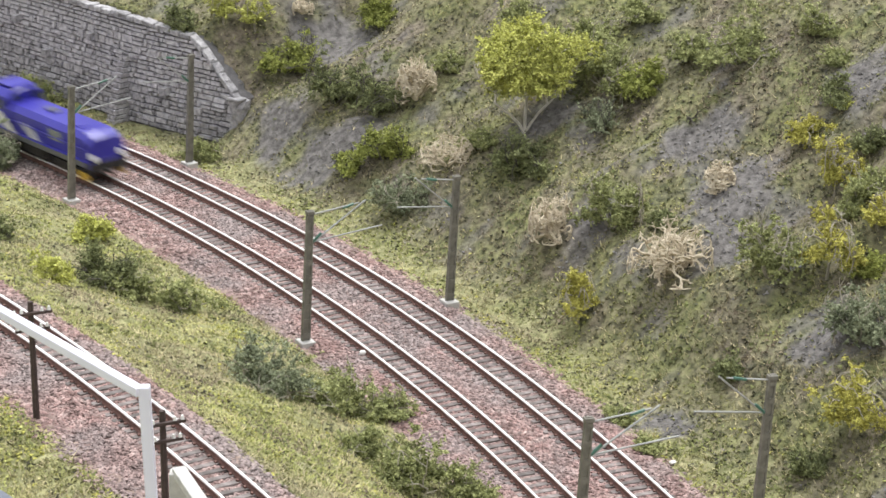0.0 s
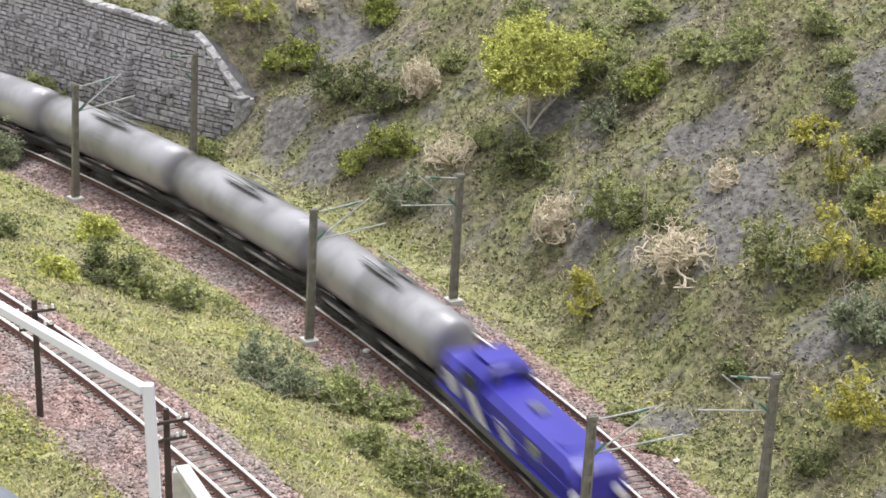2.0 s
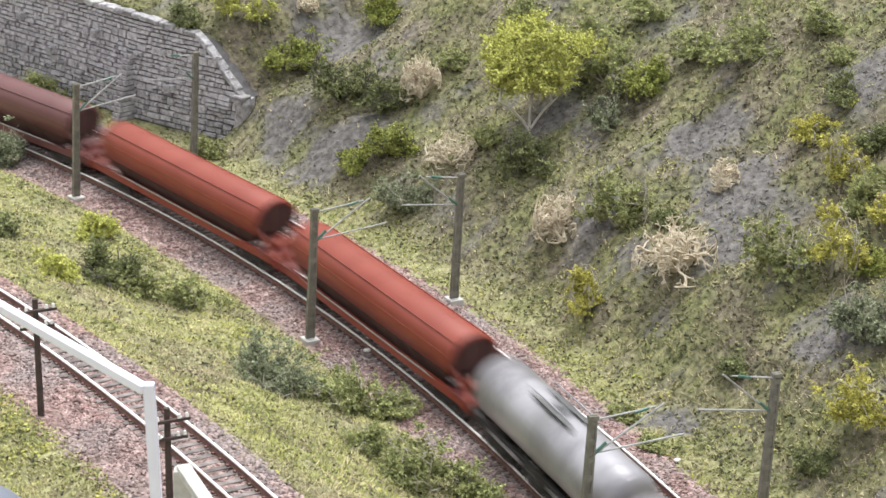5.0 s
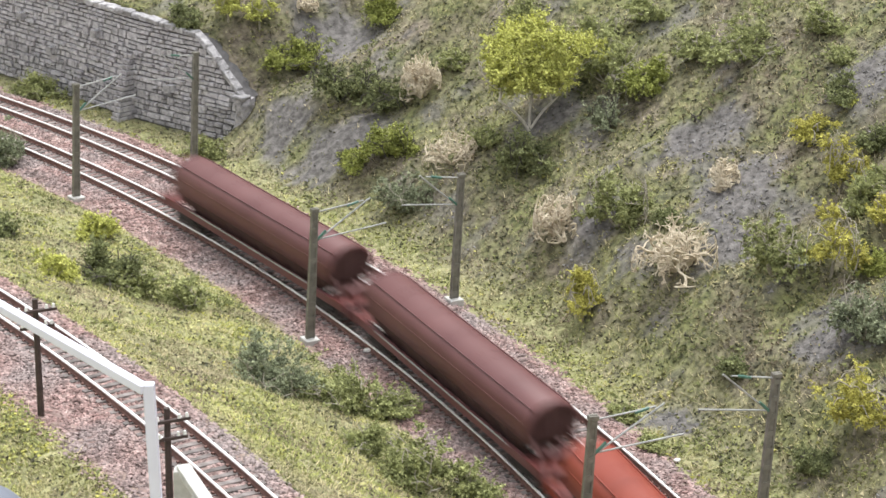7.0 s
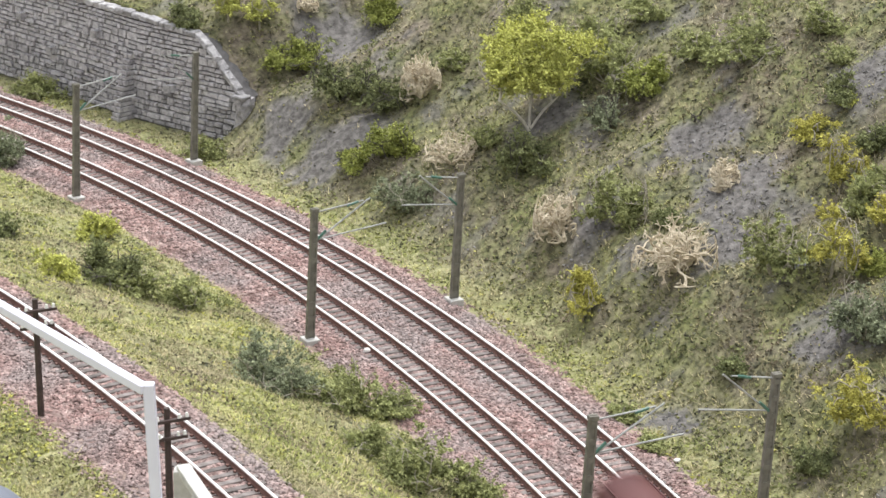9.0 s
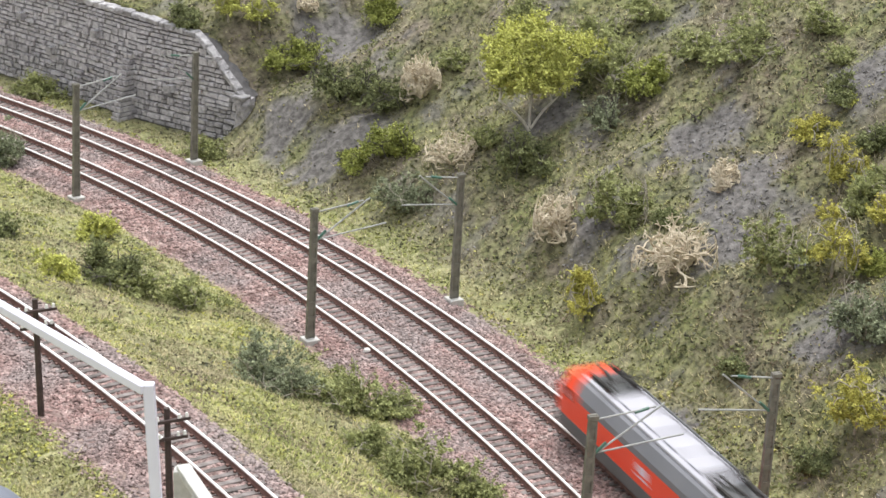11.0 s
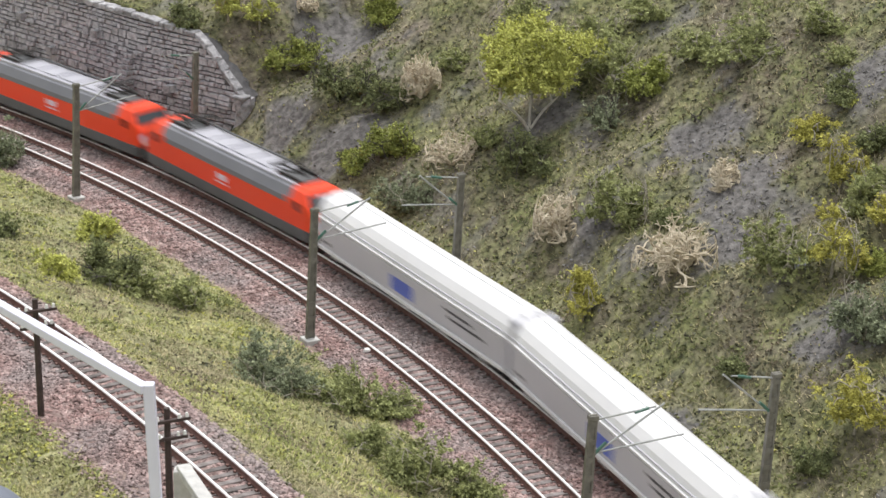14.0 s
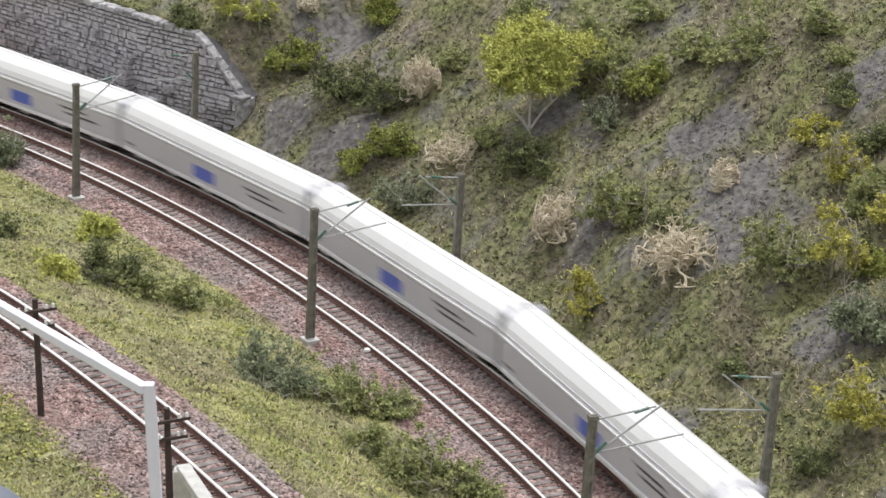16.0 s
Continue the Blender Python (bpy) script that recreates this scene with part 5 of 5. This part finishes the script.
plant(61.8, 834.3, 32.3, 30.2, "green")
plant(76.7, 819.3, 18.0, 17.6, "bright")
plant(60.5, 807.2, 18.9, 17.5, "tealtwig")
plant(95.4, 823.2, 19.0, 13.2, "green")
plant(110.5, 809.4, 31.2, 21.6, "green")
plant(137.2, 755.9, 14.6, 13.2, "dark")
plant(136.5, 801.7, 16.4, 12.8, "green")
plant(31.0, 891.0, 18.2, 13.0, "green")
plant(89.6, 788.4, 11.2, 11.7, "twig")
plant(125.1, 747.1, 10.7, 9.1, "gold")
plant(138.5, 752.1, 6.6, 4.9, "yellow")
plant(131.9, 718.8, 17.0, 20.6, "gold")
plant(145.7, 728.1, 13.3, 9.9, "dark")
plant(140.6, 701.6, 14.7, 11.5, "green")
plant(29.4, 806.7, 24.2, 18.7, "dark")
plant(-12.9, 821.6, 24.8, 19.1, "teal")
plant(40.2, 759.0, 17.0, 23.4, "dead")
plant(60.2, 747.3, 22.7, 27.7, "green")
plant(77.3, 707.5, 29.1, 29.4, "dead")
plant(96.3, 743.4, 11.7, 14.6, "dead")
plant(104.9, 678.5, 21.6, 27.2, "green")
plant(112.7, 678.0, 6.1, 11.2, "whitetwig")
plant(122.9, 673.5, 20.6, 21.4, "gold")
plant(134.1, 698.4, 10.1, 6.5, "green")
plant(126.9, 632.3, 25.5, 23.0, "teal")
plant(119.3, 597.8, 26.1, 17.8, "gold")
plant(47.3, 712.9, 15.3, 18.3, "gold")
plant(57.0, 644.5, 12.6, 6.9, "green")
plant(62.9, 621.0, 8.5, 4.6, "green")
plant(91.2, 651.1, 7.9, 6.2, "dark")
plant(140.3, 684.4, 9.0, 11.3, "gold")
plant(136.5, 670.7, 12.5, 8.3, "bright")
plant(-26.5, 953.6, 17.1, 17.8, "bright")
plant(76.8, 857.8, 15.3, 10.3, "green")
plant(57.4, 856.1, 24.1, 18.3, "green")
plant(-128.8, 787.0, 19.8, 9.7, "yellow")
plant(-124.4, 684.0, 19.1, 9.9, "yellow")
plant(-112.9, 708.6, 25.5, 18.1, "dark")
plant(-102.6, 707.8, 17.9, 12.2, "green")
plant(-86.1, 710.8, 22.8, 13.5, "green")
plant(-53.0, 628.5, 33.2, 21.7, "teal")
plant(-31.2, 635.8, 29.4, 20.2, "green")
plant(-15.8, 640.9, 15.7, 12.7, "green")
plant(-7.0, 579.0, 20.7, 22.4, "green")
plant(10.7, 580.4, 19.2, 12.5, "green")
plant(-20.9, 588.3, 17.7, 13.4, "green")
plant(-178.5, 886.0, 16.2, 21.7, "teal")
plant(-150.3, 729.2, 8.7, 9.0, "dark")
plant(-184.9, 990.5, 24.3, 15.5, "green")
plant(107.9, 595.2, 9.8, 7.7, "dark")
plant(-59.7, 958.6, 9.8, 10.2, "dead")
plant(2.8, 891.4, 13.8, 9.6, "green")
plant(16.0, 834.0, 13.0, 9.0, "green")
plant(76.3, 732.3, 11.6, 6.0, "dark")
plant(140.5, 779.7, 8.0, 6.3, "green")


# ---- turf: flock fibres and crumbs over the ground ----
def scatter(n, seed, where):
    rng = np.random.default_rng(seed)
    y = 470 + 640 * rng.random(n) ** 1.25
    x = rng.uniform(-1, 1, n) * (0.225 * y + 8)
    k = rng.random(n) < where(x, y)
    return np.stack([x[k], y[k], height(x[k], y[k])], 1), rng


def fibres(name, p, rng, length, width, mat, label):
    """Tufts of three thin leaning blades."""
    n = len(p) * 3
    q = np.repeat(p, 3, axis=0) + rng.normal(0, 0.35, (n, 3)) * (1, 1, 0)
    a = rng.uniform(0, 2 * math.pi, n)
    L = length * rng.uniform(0.5, 1.4, n)
    lean = rng.uniform(0.85, 1.7, n)
    tip = np.stack([np.cos(a) * np.sin(lean) * L, np.sin(a) * np.sin(lean) * L, np.cos(lean) * L + 0.4], 1)
    side = np.stack([-np.sin(a), np.cos(a), 0 * a], 1) * width
    v = np.stack([q - side - (0, 0, 0.2), q + side - (0, 0, 0.2), q + tip], 1).reshape(-1, 3)
    f = np.arange(n * 3).reshape(-1, 3)
    return tagged(new(name, raw_mesh(name, v, f, mat)), label, "grass", "", "stuff")


def off_tracks(x, y):
    sa, sc = side_a(x, y), side_c(x, y)
    e = waves(x, y, 9, 20.0) * 2.5
    behind_wall = (arc_a(x, y) < WALL_B + 2) & (sa > wall_line(arc_a(x, y)) - 2) & (sa < wall_line(arc_a(x, y)) + 9.5)
    return ((sa > 19 + e) | (sa < -49 - e)) & ((sc > 15 + e) | (sc < -23 - e)) & ~behind_wall


def turf_share(x, y):
    return off_tracks(x, y) * (1 - 0.93 * bare(x, y))


def hill_turf(x, y):
    return turf_share(x, y) * (1 - 0.8 * np.clip(lush(x, y), 0, 1))


def bank_turf(x, y):
    return turf_share(x, y) * np.clip(lush(x, y), 0, 1)


M["flock_olive"] = material("olive_flock", [(0.075, 0.08, 0.036), (0.185, 0.19, 0.07), (0.36, 0.34, 0.14)], 0.06, 0.95, island=0.6, coarse="world", stain=(0.19, 0.155, 0.11), stain_scale=0.022)
M["flock_fresh"] = material("fresh_flock", [(0.19, 0.215, 0.07), (0.35, 0.365, 0.125), (0.54, 0.515, 0.25)], 0.06, 0.95, island=0.38, coarse="world", stain=(0.33, 0.30, 0.185), stain_scale=0.03)
M["flock_yellow"] = material("yellow_flock", [(0.30, 0.30, 0.07), (0.50, 0.48, 0.13)], 0.06, 0.95, island=0.35, coarse="world")
M["flock_dry"] = material("straw_flock", [(0.325, 0.275, 0.150), (0.550, 0.488, 0.300)], 0.05, 0.95, island=0.5, coarse="world")
M["crumb_dark"] = material("dark_crumb", [(0.045, 0.048, 0.028), (0.12, 0.115, 0.075)], 0.05, 0.95, island=0.6, coarse="world")
M["crumb_grey"] = material("grey_scree", [(0.11, 0.106, 0.105), (0.235, 0.228, 0.23)], 0.05, 0.95, island=0.4, coarse="world")
M["crumb_moss"] = material("moss_crumb", [(0.10, 0.12, 0.045), (0.22, 0.235, 0.09)], 0.05, 0.95, island=0.45, coarse="world")
p, r = scatter(110000, 31, hill_turf)
fibres("turf_olive", p, r, 1.5, 0.17, M["flock_olive"], "olive flock turf on the hillside")
p, r = scatter(120000, 32, bank_turf)
fibres("turf_fresh", p, r, 1.6, 0.16, M["flock_fresh"], "fresh pale green flock turf")
p, r = scatter(22000, 33, turf_share)
fibres("turf_straw", p, r, 2.4, 0.16, M["flock_dry"], "straw-coloured dry fibres in the turf")


def crumbs(name, n, seed, where, size, mat, label, category, lift=0.3):
    q, rg = scatter(n, seed, where)
    tagged(new(name, clumps_mesh(name, q + (0, 0, lift), size, M[mat], rg, 0.6)), label, category, "", "stuff")


crumbs("crumbs_dark", 70000, 34, lambda x, y: hill_turf(x, y) * (0.2 + 0.8 * smooth(-0.1, 0.5, waves(x, y, 18, 21.0))), 0.62, "crumb_dark", "dark leaf crumbs strewn on the slope", "leaf litter")
crumbs("scree", 70000, 35, lambda x, y: off_tracks(x, y) * bare(x, y) * smooth(900, 780, y), 0.6, "crumb_grey", "grey crumbly scree on bare earth", "scree", 0.1)
crumbs("crumbs_pale", 80000, 36, lambda x, y: turf_share(x, y) * smooth(-0.2, 0.5, waves(x, y, 24, 22.0)), 0.5, "flock_olive", "olive foam crumbs in the turf", "turf", 0.35)
crumbs("crumbs_moss", 70000, 37, lambda x, y: turf_share(x, y) * smooth(0.0, 0.5, waves(x, y, 33, 25.0)), 0.6, "crumb_moss", "moss green foam crumbs in the turf", "turf", 0.35)
crumbs("crumbs_yellow", 60000, 38, lambda x, y: bank_turf(x, y) * smooth(0.05, 0.55, waves(x, y, 30, 27.0)), 0.5, "flock_yellow", "yellow-green foam crumbs in the turf", "turf", 0.35)
crumbs("crumbs_fresh", 70000, 39, bank_turf, 0.5, "flock_fresh", "pale green foam crumbs in the turf", "turf", 0.35)


# ---- movement ----
def motions():
    for w, d in FREIGHT:
        walk(w, [(t, vehicle_pose("b", head_freight(t) - d, 28)) for t in TIMES])
    for w, d in EXPRESS:
        walk(w, [(t, vehicle_pose("a", head_express(t) + d, 31)) for t in TIMES])


motions()
